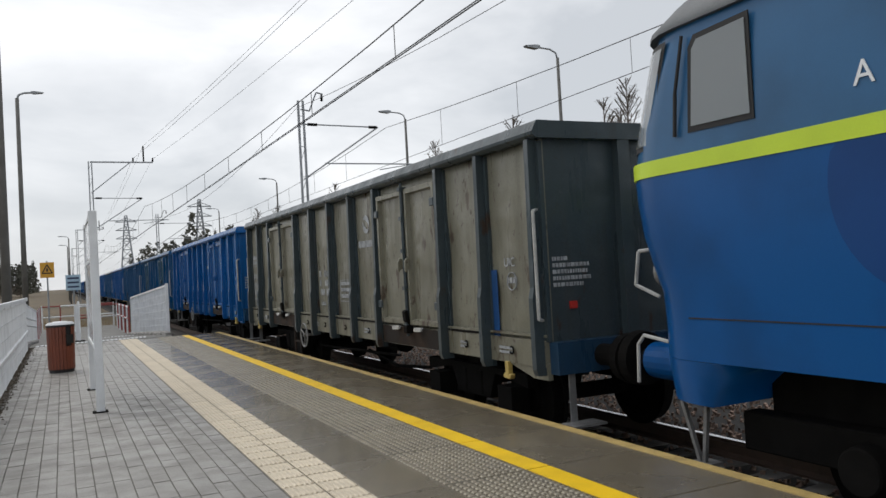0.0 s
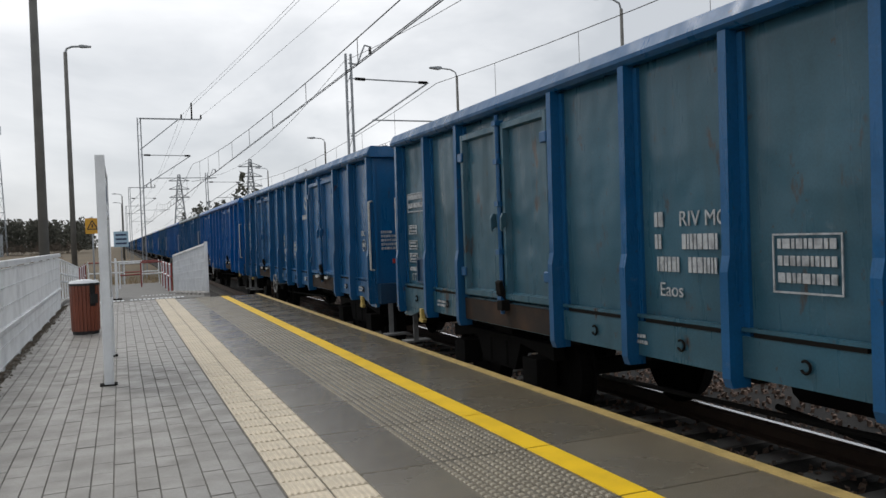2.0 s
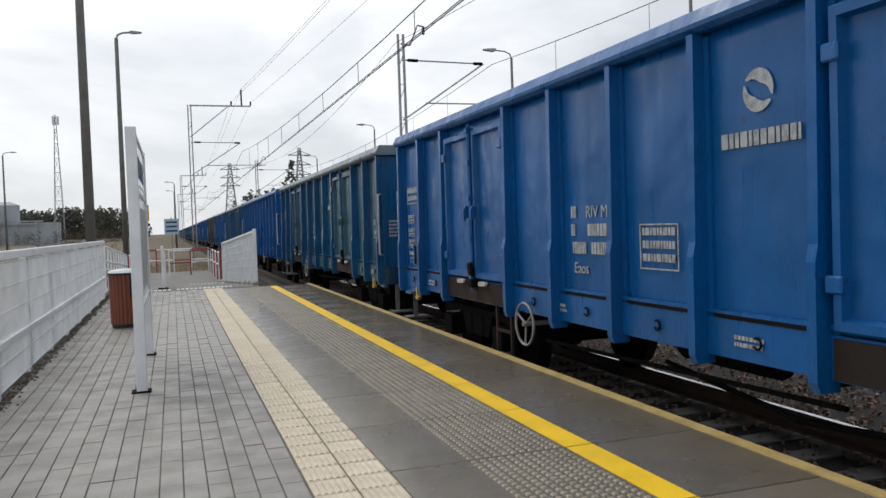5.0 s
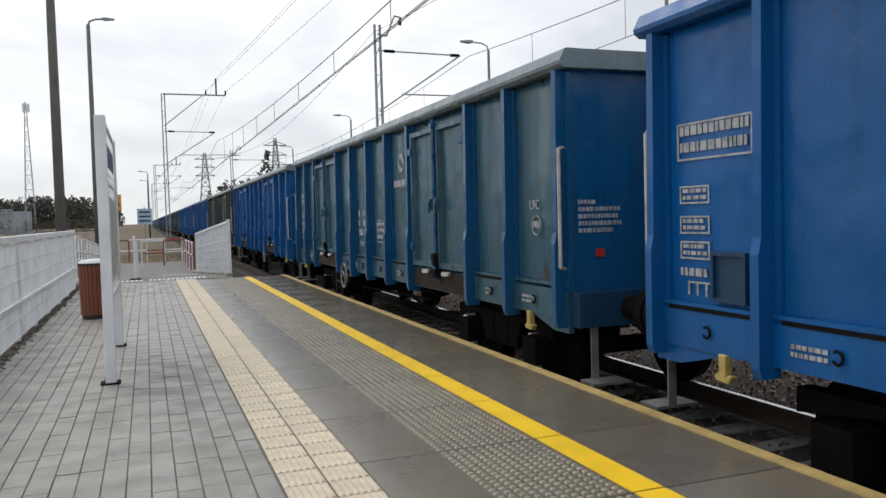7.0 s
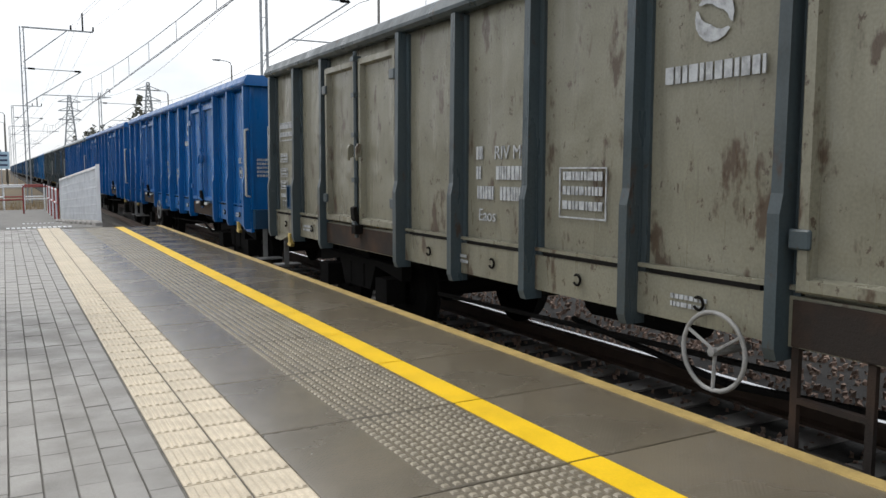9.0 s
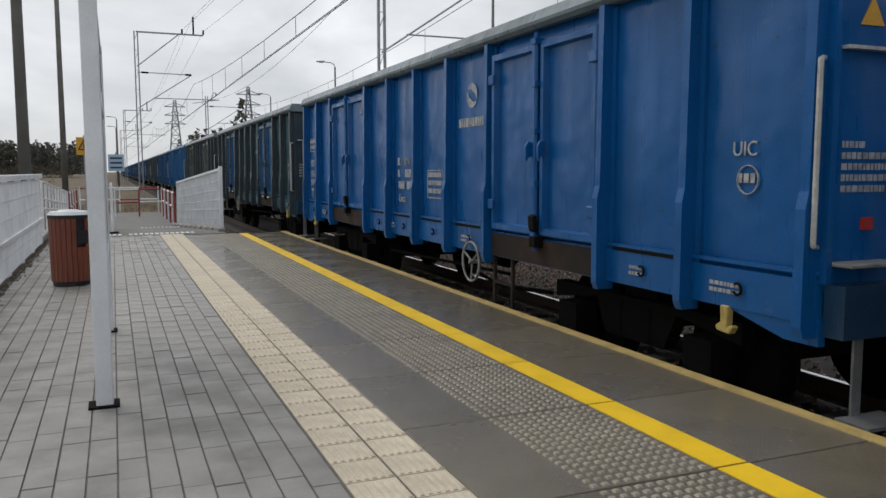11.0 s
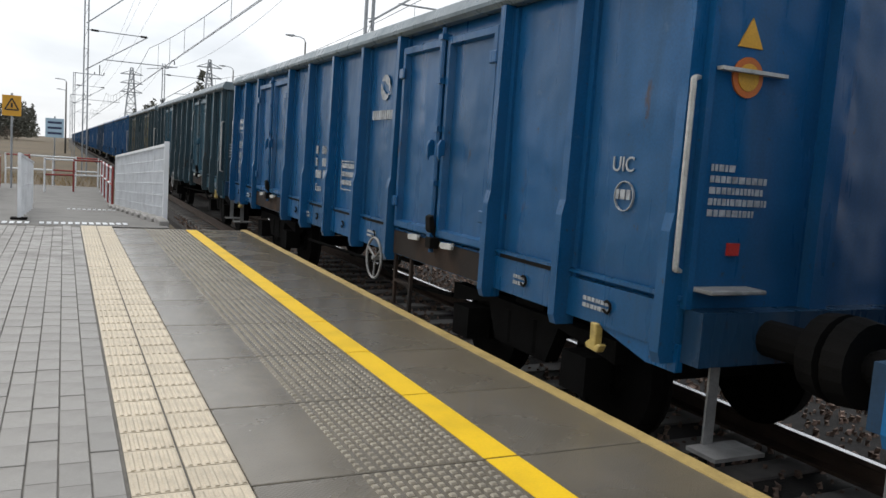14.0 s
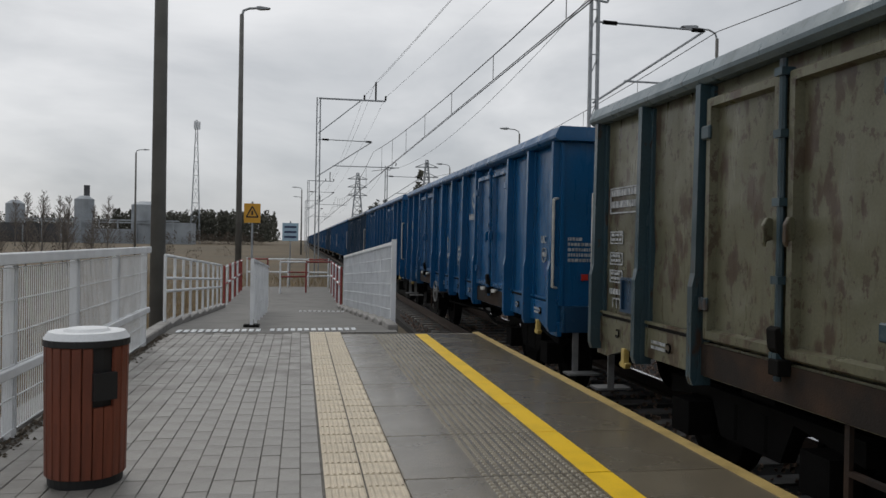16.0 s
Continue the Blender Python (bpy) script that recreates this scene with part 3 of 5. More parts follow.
def build_wagon():
    w = thing("goods_wagon", "open-top steel goods wagon with ribbed sides and double doors", "goods wagon", group="wagons of the goods train")
    # body shell: two sides, two ends, floor
    for s in (-1, 1):
        o = part("side_wall", SIDE_WALLS[0], None, w)
        o.matrix_basis = pose(0, 0, 0) if s < 0 else pose(0, WL, 0, 0, 0, 180)
    for a, b in ((0.0, 0.06), (WL - 0.06, WL)):
        bm = bmesh.new()
        box(bm, -1.33, 1.33, a, b, 1.16, 3.14)
        part("end_wall", bm, M_BLUE, w)
    bm = bmesh.new()
    box(bm, -1.33, 1.33, 0.06, WL - 0.06, 1.12, 1.18)
    part("floor", bm, M_BLUE, w)
    # top rim, rounded outwards
    bm = bmesh.new()
    for s in (-1, 1):
        prism(bm, [(s * u, v) for u, v in ((1.33, 3.12), (1.46, 3.12), (1.50, 3.15), (1.505, 3.18), (1.455, 3.275), (1.44, 3.285), (1.33, 3.285))], "y", -0.10, WL + 0.10)
    for a, b in ((-0.10, 0.06), (WL - 0.06, WL + 0.10)):
        box(bm, -1.33, 1.33, a, b, 3.12, 3.283)
    part("top_rim", bm, M_BLUE, w, "rounded top rim")
    # side posts: tapered pressed ribs that step out below
    bm = bmesh.new()
    prism(bm, [(0.0, 3.12), (-0.095, 3.12), (-0.110, 1.72), (-0.132, 1.62), (-0.132, 0.95), (-0.11, 0.89), (0.03, 0.89), (0.03, 1.0)], "y", -0.036, 0.036)
    prism(bm, [(0.03, 3.1), (-0.012, 3.1), (-0.012, 1.2), (0.03, 1.2)], "y", -0.085, 0.085)
    post_me = mesh_of("post", bm, M_BLUE)
    for s in (-1, 1):
        for y in POSTS:
            p = part("post", post_me, None, w)
            p.matrix_basis = pose(s * 1.39, y, 0, 0, 0, 0 if s < 0 else 180)
    # sole bar with rusty lower band
    for s in (-1, 1):
        bm = bmesh.new()
        box(bm, min(s * 1.30, s * 1.42), max(s * 1.30, s * 1.42), 0.02, WL - 0.02, 0.96, 1.215)
        box(bm, min(s * 1.385, s * 1.425), max(s * 1.385, s * 1.425), 0.0, WL, 1.245, 1.27)
        part("sole_bar", bm, M_BLUE, w)
        for y0, y1 in ((2.2, 4.15), (8.6, 10.6)):
            bm = bmesh.new()
            box(bm, min(s * 1.425, s * 1.44), max(s * 1.425, s * 1.44), y0, y1, 0.97, 1.20)
            part("rust_band", bm, M_RUST, w, "rusted plate under the doors")
        # gusset at the ends
        for y0, d in ((0.0, 1), (WL, -1)):
            bm = bmesh.new()
            prism(bm, [(y0, 1.0), (y0, 0.84), (y0 + d * 0.25, 0.84), (y0 + d * 0.9, 1.0)], "x", min(s * 1.36, s * 1.41), max(s * 1.36, s * 1.41))
            part("end_gusset", bm, M_BLUE, w)
    # door leaves
    bm = bmesh.new()
    box(bm, -0.075, 0.0, -0.46, 0.46, 1.24, 3.0)
    front = [f for f in bm.faces if f.calc_center_median().x < -0.07]
    bmesh.ops.bevel(bm, geom=list({e for f in front for e in f.edges}), offset=0.012, segments=1, affect="EDGES")
    front = [max(bm.faces, key=lambda f: (f.calc_center_median().x < -0.07) * f.calc_area())]
    bmesh.ops.inset_region(bm, faces=front, thickness=0.075, depth=0.0)
    ins = bmesh.ops.inset_region(bm, faces=front, thickness=0.02, depth=-0.06)
    door_me = mesh_of("door", bm, M_BLUE)
    bm = bmesh.new()
    box(bm, -0.10, -0.07, -0.49, -0.37, -0.05, 0.05)
    bevel(bm, 0.01)
    hinge_me = mesh_of("hinge", bm, M_BLUE)
    bm = bmesh.new()
    rod(bm, (-0.075, 0, 1.1), (-0.075, 0, 3.08), 0.024, seg=8)
    for z in (1.25, 1.72, 2.2, 2.62, 3.0):
        box(bm, -0.112, -0.02, -0.04, 0.04, z - 0.025, z + 0.025)
    bar_me = mesh_of("locking_bar", bm, M_BLUE)
    bm = bmesh.new()
    prism(bm, [(-0.06, 2.10), (-0.10, 2.11), (-0.128, 2.06), (-0.128, 1.95), (-0.108, 1.92), (-0.096, 1.96), (-0.06, 1.97)], "y", -0.017, 0.017)
    bevel(bm, 0.006)
    handle_me = mesh_of("door_handle", bm, M_BLUE)
    for s in (-1, 1):
        for c in (3.17, 9.59):
            for d in (-1, 1):
                o = part("door", door_me, None, w)
                o.matrix_basis = pose(s * 1.39, c + d * 0.50, 0, 0, 0, 0 if s < 0 else 180)
                if s < 0:
                    for z in (1.5, 2.75):
                        h = part("hinge", hinge_me, None, o)
                        h.matrix_basis = pose(0, 0.86 if d > 0 else 0, z)
            for me_, nm, q in ((bar_me, "locking_bar", 0), (handle_me, "door_handle", -0.115), (handle_me, "door_handle", 0.115)):
                o = part(nm, me_, None, w)
                o.matrix_basis = pose(s * 1.40, c + q, 0, 0, 0, 0 if s < 0 else 180)
    # end stiffeners, step, grab rails
    for y, d in ((0.0, -1), (WL, 1)):
        for x in (-0.45, 0.45):
            bm = bmesh.new()
            box(bm, x - 0.07, x + 0.07, min(y, y + d * 0.09), max(y, y + d * 0.09), 1.0, 3.12)
            part("end_post", bm, M_BLUE, w)
        bm = bmesh.new()
        box(bm, -1.38, 1.38, min(y, y + d * 0.14), max(y, y + d * 0.14), 0.9, 1.2)
        part("headstock", bm, M_NAVY, w)
        for s in (-1, 1):
            bm = bmesh.new()
            x = s * 1.39
            yy = y - d * 0.05
            tube(bm, [(x, yy, 2.46), (x + s * 0.09, yy + d * 0.05, 2.44), (x + s * 0.09, yy + d * 0.05, 1.42), (x, yy, 1.40)], 0.017)
            part("grab_rail", bm, M_OFFWHITE, w, "off-white grab rail")
            bm = bmesh.new()
            rod(bm, (s * 0.875, y + d * 0.14, 1.05), (s * 0.875, y + d * 0.46, 1.05), 0.105, seg=14)
            rod(bm, (s * 0.875, y + d * 0.3, 1.05), (s * 0.875, y + d * 0.5, 1.05), 0.085, seg=14)
            buf = part("buffer", bm, M_IRON, w)
            bm = bmesh.new()
            rod(bm, (s * 0.875, y + d * 0.50, 1.05), (s * 0.875, y + d * 0.62, 1.05), 0.22, 0.235, seg=20)
            part("buffer_head", bm, M_IRON, buf, smooth=False)
            bm = bmesh.new()
            box(bm, s * 1.22 - 0.035, s * 1.22 + 0.035, y + d * 0.10 - 0.008, y + d * 0.10 + 0.008, 0.45, 0.95)
            box(bm, s * 1.18 - 0.18, s * 1.18 + 0.18, y + d * 0.20 - 0.11, y + d * 0.20 + 0.11, 0.43, 0.452)
            part("foot_step", bm, M_STEELW, w, "worn grey foot step")
            bm = bmesh.new()
            yk = y - d * 0.72
            prism(bm, [(yk - 0.035, 0.97), (yk + 0.035, 0.97), (yk + 0.03, 0.86), (yk + 0.075, 0.83), (yk + 0.06, 0.80), (yk - 0.055, 0.79), (yk - 0.085, 0.84), (yk - 0.06, 0.85), (yk - 0.03, 0.83)], "x", s * 1.42 - 0.028, s * 1.42 + 0.028)
            bevel(bm, 0.006)
            part("tow_hook", bm, M_YELLOWHOOK, w, "yellow rope hook")
        bm = bmesh.new()
        tube(bm, [(0, y + d * 0.1, 1.05), (0, y + d * 0.4, 1.0), (0, y + d * 0.64, 0.93)], 0.05)
        part("coupling", bm, M_IRON, w)
        bm = bmesh.new()
        tube(bm, [(0.35, y + d * 0.12, 0.95), (0.33, y + d * 0.4, 0.6), (0.3, y + d * 0.62, 0.7)], 0.025)
        part("brake_hose", bm, M_RUBBER, w)
        bm = bmesh.new()
        box(bm, -1.13, -1.05, min(y, y + d * 0.02), max(y, y + d * 0.02), 1.50, 1.57)
        part("reflector", bm, M_RED, w, "small red reflector")
    # bogies
    for yb in (2.2, WL - 2.2):
        sides = []
        for s in (-1, 1):
            bm = bmesh.new()
            sides.append(bm)
            prism(bm, [(yb - 1.25, 0.62), (yb - 0.55, 0.72), (yb - 0.4, 0.42), (yb + 0.4, 0.42), (yb + 0.55, 0.72), (yb + 1.25, 0.62), (yb + 1.25, 0.78), (yb - 1.25, 0.78)], "x", min(s * 0.95, s * 1.07), max(s * 0.95, s * 1.07))
            for q in (-0.9, 0.9):
                box(bm, min(s * 0.93, s * 1.16), max(s * 0.93, s * 1.16), yb + q - 0.15, yb + q + 0.15, 0.34, 0.62)
            for q in (-0.2, 0.2):
                rod(bm, (s * 1.0, yb + q, 0.45), (s * 1.0, yb + q, 0.72), 0.09, seg=10)
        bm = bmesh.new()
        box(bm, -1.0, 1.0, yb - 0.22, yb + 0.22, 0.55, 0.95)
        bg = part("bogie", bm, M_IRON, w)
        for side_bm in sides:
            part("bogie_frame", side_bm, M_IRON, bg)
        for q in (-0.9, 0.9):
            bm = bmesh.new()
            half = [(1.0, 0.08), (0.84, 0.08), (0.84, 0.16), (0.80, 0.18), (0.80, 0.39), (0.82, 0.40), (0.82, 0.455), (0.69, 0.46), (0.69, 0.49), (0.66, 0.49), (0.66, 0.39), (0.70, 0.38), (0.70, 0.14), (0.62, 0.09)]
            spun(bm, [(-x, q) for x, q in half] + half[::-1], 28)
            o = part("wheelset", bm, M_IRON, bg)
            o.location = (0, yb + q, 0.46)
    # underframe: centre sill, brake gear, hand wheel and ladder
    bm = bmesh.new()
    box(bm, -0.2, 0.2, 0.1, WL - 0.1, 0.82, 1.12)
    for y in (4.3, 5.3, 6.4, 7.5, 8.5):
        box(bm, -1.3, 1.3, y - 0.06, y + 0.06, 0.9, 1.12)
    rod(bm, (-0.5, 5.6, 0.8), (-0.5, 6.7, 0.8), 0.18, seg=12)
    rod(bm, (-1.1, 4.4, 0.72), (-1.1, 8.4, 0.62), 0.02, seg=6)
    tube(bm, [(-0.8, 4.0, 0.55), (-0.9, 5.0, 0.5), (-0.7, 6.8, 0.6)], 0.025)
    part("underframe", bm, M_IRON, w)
    bm = bmesh.new()
    hoop(bm, (-1.47, 8.15, 0.85), 0.215, 0.014)
    for k in range(3):
        a = 0.5 + k * math.tau / 3
        rod(bm, (-1.455, 8.15, 0.85), (-1.47, 8.15 + 0.21 * math.cos(a), 0.85 + 0.21 * math.sin(a)), 0.011, seg=6)
    rod(bm, (-1.2, 8.15, 0.85), (-1.49, 8.15, 0.85), 0.025, seg=8)
    part("hand_wheel", bm, M_GREYP, w, "pale grey three-spoked brake hand wheel")
    bm = bmesh.new()
    for y in (8.62, 9.02):
        box(bm, -1.42, -1.39, y - 0.02, y + 0.02, 0.42, 1.0)
    for z in (0.42, 0.68):
        box(bm, -1.42, -1.38, 8.64, 9.0, z, z + 0.03)
    part("ladder", bm, M_RUST, w, "rusty step ladder")
    # stencilled markings on the platform side
    X = -1.392
    mk = bmesh.new()
    for k, (p, q, wd) in enumerate(((7.22, 2.02, 0.10), (7.22, 1.86, 0.10), (6.92, 1.86, 0.36), (7.2, 1.70, 0.24), (6.86, 1.70, 0.30))):
        bars_block(mk, X, p, q, 1, wd, 0.14, 0.034, 40 + k)
    outline_box(mk, X, 5.6, 6.1, 1.5, 1.85, 0.011)
    bars_block(mk, X, 6.06, 1.82, 3, 0.42, 0.1, 0.035, 8)
    part("number_panel", mk, M_MARK, w, "white stencilled number lines")
    text_on_side("RIV MC", 0.15, X - 0.004, 6.95, 1.915, w, M_MARK)
    text_on_side("Eaos", 0.14, X - 0.004, 7.18, 1.42, w, M_MARK)
    text_on_side("UIC", 0.13, X - 0.004, 0.74, 1.93, w, M_MARK)
    mk = bmesh.new()
    for k in range(16):
        a0, a1 = k * math.tau / 16, (k + 1) * math.tau / 16
        bar(mk, (X - 0.003, 0.6 + 0.09 * math.cos(a0), 1.78 + 0.09 * math.sin(a0)), (X - 0.003, 0.6 + 0.09 * math.cos(a1), 1.78 + 0.09 * math.sin(a1)), 0.006, 0.014, (1, 0, 0))
    bars_block(mk, X, 0.68, 1.82, 1, 0.14, 0.08, 0.04, 3)
    part("approval_mark", mk, M_MARK, w)
    mk = bmesh.new()
    bars_block(mk, X, 12.49, 2.45, 2, 0.66, 0.11, 0.04, 11)
    outline_box(mk, X, 11.8, 12.52, 2.22, 2.47)
    for k, z in enumerate((2.05, 1.85, 1.68)):
        outline_box(mk, X, 12.2, 12.5, z - 0.12, z, 0.012)
        bars_block(mk, X, 12.47, z - 0.02, 2, 0.24, 0.045, 0.04, 20 + k)
    bars_block(mk, X, 12.5, 1.5, 1, 0.3, 0.07, 0.05, 31)
    for q in range(4):
        box(mk, X - 0.006, X, 12.14 + q * 0.09, 12.155 + q * 0.09, 1.32, 1.4)
    box(mk, X - 0.006, X, 12.14, 12.42, 1.40, 1.412)
    part("data_panel", mk, M_MARK, w, "white stencilled data panels")
    mk = bmesh.new()
    for y, wd in ((0.6, 0.4), (1.6, 0.25), (4.7, 0.4), (7.3, 0.3), (11.2, 0.4)):
        bars_block(mk, -1.424, y + wd * 0.7, 1.12, 2, wd * 0.7, 0.045, 0.028, int(y * 10))
    part("sole_bar_marks", mk, M_MARK, w)
    # two-part swoosh emblem and a row of block strokes below it
    mk = bmesh.new()
    for s, a0 in ((1, 0.3), (-1, 0.3 + math.pi)):
        ring = []
        for k in range(9):
            a = a0 + k * 0.36 + 0.3
            ring.append((k, a))
        for (k, a), (k2, b) in zip(ring, ring[1:]):
            w0, w1 = 0.02 + 0.085 * math.sin(math.pi * k / 8), 0.02 + 0.085 * math.sin(math.pi * k2 / 8)
            p = [(0.16 * math.cos(a), 0.16 * math.sin(a)), ((0.16 - w0) * math.cos(a), (0.16 - w0) * math.sin(a)), ((0.16 - w1) * math.cos(b), (0.16 - w1) * math.sin(b)), (0.16 * math.cos(b), 0.16 * math.sin(b))]
            mk.faces.new([mk.verts.new((X - 0.005, 4.75 + u * 0.85, 2.66 + v * 0.85)) for u, v in p])
    bars_block(mk, X, 5.1, 2.42, 1, 0.70, 0.13, 0.045, 77)
    part("emblem", mk, M_MARK, w, "white swoosh emblem with block strokes")
    mk = bmesh.new()
    for k, wd in enumerate((0.18, 0.42, 0.40, 0.44, 0.36)):
        bars_block(mk, 0, 0.2, -0.062 * k, 1, wd, 0.05, 0.028, 91 + k, 0.003)
    me_ = mesh_of("end_panel", mk, M_MARK)
    o = part("end_panel", me_, None, w)
    o.matrix_basis = pose(-1.10, -0.003, 2.0, 0, 0, 90)
    return w


PAINTED = ("side_wall", "end_wall", "floor", "top_rim", "post", "sole_bar", "end_gusset", "door", "end_post", "locking_bar", "hinge", "door_handle")


def repaint(w, paint, door_paint=None, rib_paint=None):
    for o in w.children_recursive:
        base = o.name.split(".")[0]
        if base in PAINTED:
            use = door_paint if base == "door" and door_paint else paint
            if rib_paint and base in ("post", "top_rim", "locking_bar", "hinge", "end_wall", "end_post"):
                use = rib_paint
            o.material_slots[0].link = "OBJECT"
            o.material_slots[0].material = use


M_RIB = wagon_paint("wagon_worn_rib_paint", (0.04, 0.058, 0.068), (0.04, 0.045, 0.045), 0.63)
def plain_side(w):
    """Turns a wagon into the kind with ribs all along and no doors."""
    gone = ("door", "locking_bar", "door_handle", "hinge", "rust_band")
    ribs = [o for o in w.children if o.name.split(".")[0] == "post"]
    for o in sorted(w.children_recursive, key=lambda o: o.name.split(".")[0] != "hinge"):
        if o.name.split(".")[0] in gone:
            bpy.data.objects.remove(o)
    for s in (-1, 1):
        for y in (3.17, 9.59):
            p = ribs[0].copy()
            scene.collection.objects.link(p)
            p.matrix_basis = pose(s * 1.39, y, 0, 0, 0, 0 if s < 0 else 180)


# Pale rim colour: the sky's reflection on the sloped face is painted in.
M_RIM = wagon_paint("wagon_rim_sky_sheen", (0.13, 0.175, 0.20), (0.07, 0.085, 0.095), 0.66)
M_RIB2 = wagon_paint("wagon_dull_blue_rib_paint", (0.028, 0.058, 0.075), (0.04, 0.05, 0.05), 0.62)
K, B, T, O, D, N = ((M_KHAKI, "grey-khaki"), (M_BLUE, "bright blue"), (M_TEAL, "faded teal-blue"), (M_OLIVE, "grey-green"), (M_MID, "faded blue"), (M_NAVY, "dark blue"))
S, G = (M_LIGHT, "light blue"), (M_MOSS, "mottled mossy khaki")
ORDER = [K, B, T, D, B, D, B, T, B, T, B, K, B, B, B, T, O, S, D, T, G, D, D, N, D, D, N, D, D, D, N, D, D, N, D, D, D, N, D, D, N, D, D, N, D]
TRAIN = []
first = build_wagon()
for k, (paint, words) in enumerate(ORDER):
    w = first if k == 0 else copy_thing(first, Matrix())
    for i, o in enumerate(c for c in w.children if c.name.split(".")[0] == "side_wall"):
        o.data = SIDE_WALLS[(k * 2 + i) % 5]
    w["label"] = words + " open steel goods wagon with ribbed weathered sides"
    repaint(w, paint, M_MID if k in (15,) else None, M_RIB if k in (0, 11, 15, 16) else M_RIB2 if k in (19, 20) else M_MID if k in (2, 7, 9) else None)
    if k in (5, 7, 9, 10, 14, 15, 16, 18, 19, 20):
        for o in w.children:
            if o.name.split(".")[0] == "top_rim":
                o.material_slots[0].material = M_RIM
    if k in (2, 5, 8, 10, 11, 14, 16, 17, 18):
        for o in w.children:
            if o.name.startswith("hand_wheel"):
                o.location.y = -3.54
            elif o.name.startswith("ladder"):
                o.location.y = -4.88
    if k == 8:
        plain_side(w)
    TRAIN.append((w, 4.67 + 14.04 * k))


def extra_marks():
    """Patches and warning plates that single wagons carry."""
    for k, y0, y1, z0, z1 in ((16, 0.3, 1.0, 1.25, 1.75), (16, 1.3, 1.6, 1.6, 1.8), (19, 8.65, 9.3, 1.25, 1.9), (19, 4.3, 4.6, 1.3, 1.9), (20, 8.7, 9.1, 1.35, 1.6), (21, 0.3, 0.6, 1.5, 1.7), (0, 0.9, 1.3, 1.0, 1.9)):
        bm = bmesh.new()
        box(bm, -1.398, -1.391, y0, y1, z0, z1)
        bevel(bm, 0.002)
        part("paint_patch", bm, M_PATCH, TRAIN[k][0], "fresh blue paint patch")
    for k, y0, y1, z0, z1 in ((5, 1.52, 1.72, 1.62, 1.92), (5, 1.10, 1.42, 1.28, 1.40)):
        bm = bmesh.new()
        box(bm, -1.402, -1.394, y0, y1, z0, z1)
        bevel(bm, 0.002)
        part("paper_notice", bm, M_OFFWHITE, TRAIN[k][0], "torn white paper notice")
    for k in (2, 10, 11, 14, 15, 16, 17, 18):
        bm = bmesh.new()
        prism(bm, [(-1.20, 2.64), (-1.02, 2.64), (-1.11, 2.80)], "y", -0.008, 0.0)
        part("warning_plate", bm, M_SIGNYEL, TRAIN[k][0], "yellow warning triangle")
        bm = bmesh.new()
        box(bm, -1.33, -0.85, -0.05, 0.0, 2.5, 2.52)
        part("end_rung", bm, M_OFFWHITE, TRAIN[k][0], "pale rung on the end wall")
        if k in (11, 18):
            bm = bmesh.new()
            rod(bm, (-1.11, -0.012, 2.48), (-1.11, 0.0, 2.48), 0.11, seg=24)
            plate = part("round_plate", bm, M_ORANGE, TRAIN[k][0], "round orange warning plate")
            bm = bmesh.new()
            rod(bm, (-1.11, -0.016, 2.48), (-1.11, -0.012, 2.48), 0.075, seg=20)
            part("plate_centre", bm, M_SIGNYEL, plate)
    for k in (2, 10, 11, 14, 17, 18):
        bm = bmesh.new()
        box(bm, -1.36, -0.95, -0.16, -0.001, 1.30, 1.325)
        bevel(bm, 0.006)
        part("end_step", bm, M_GREYP, TRAIN[k][0], "worn pale step board")


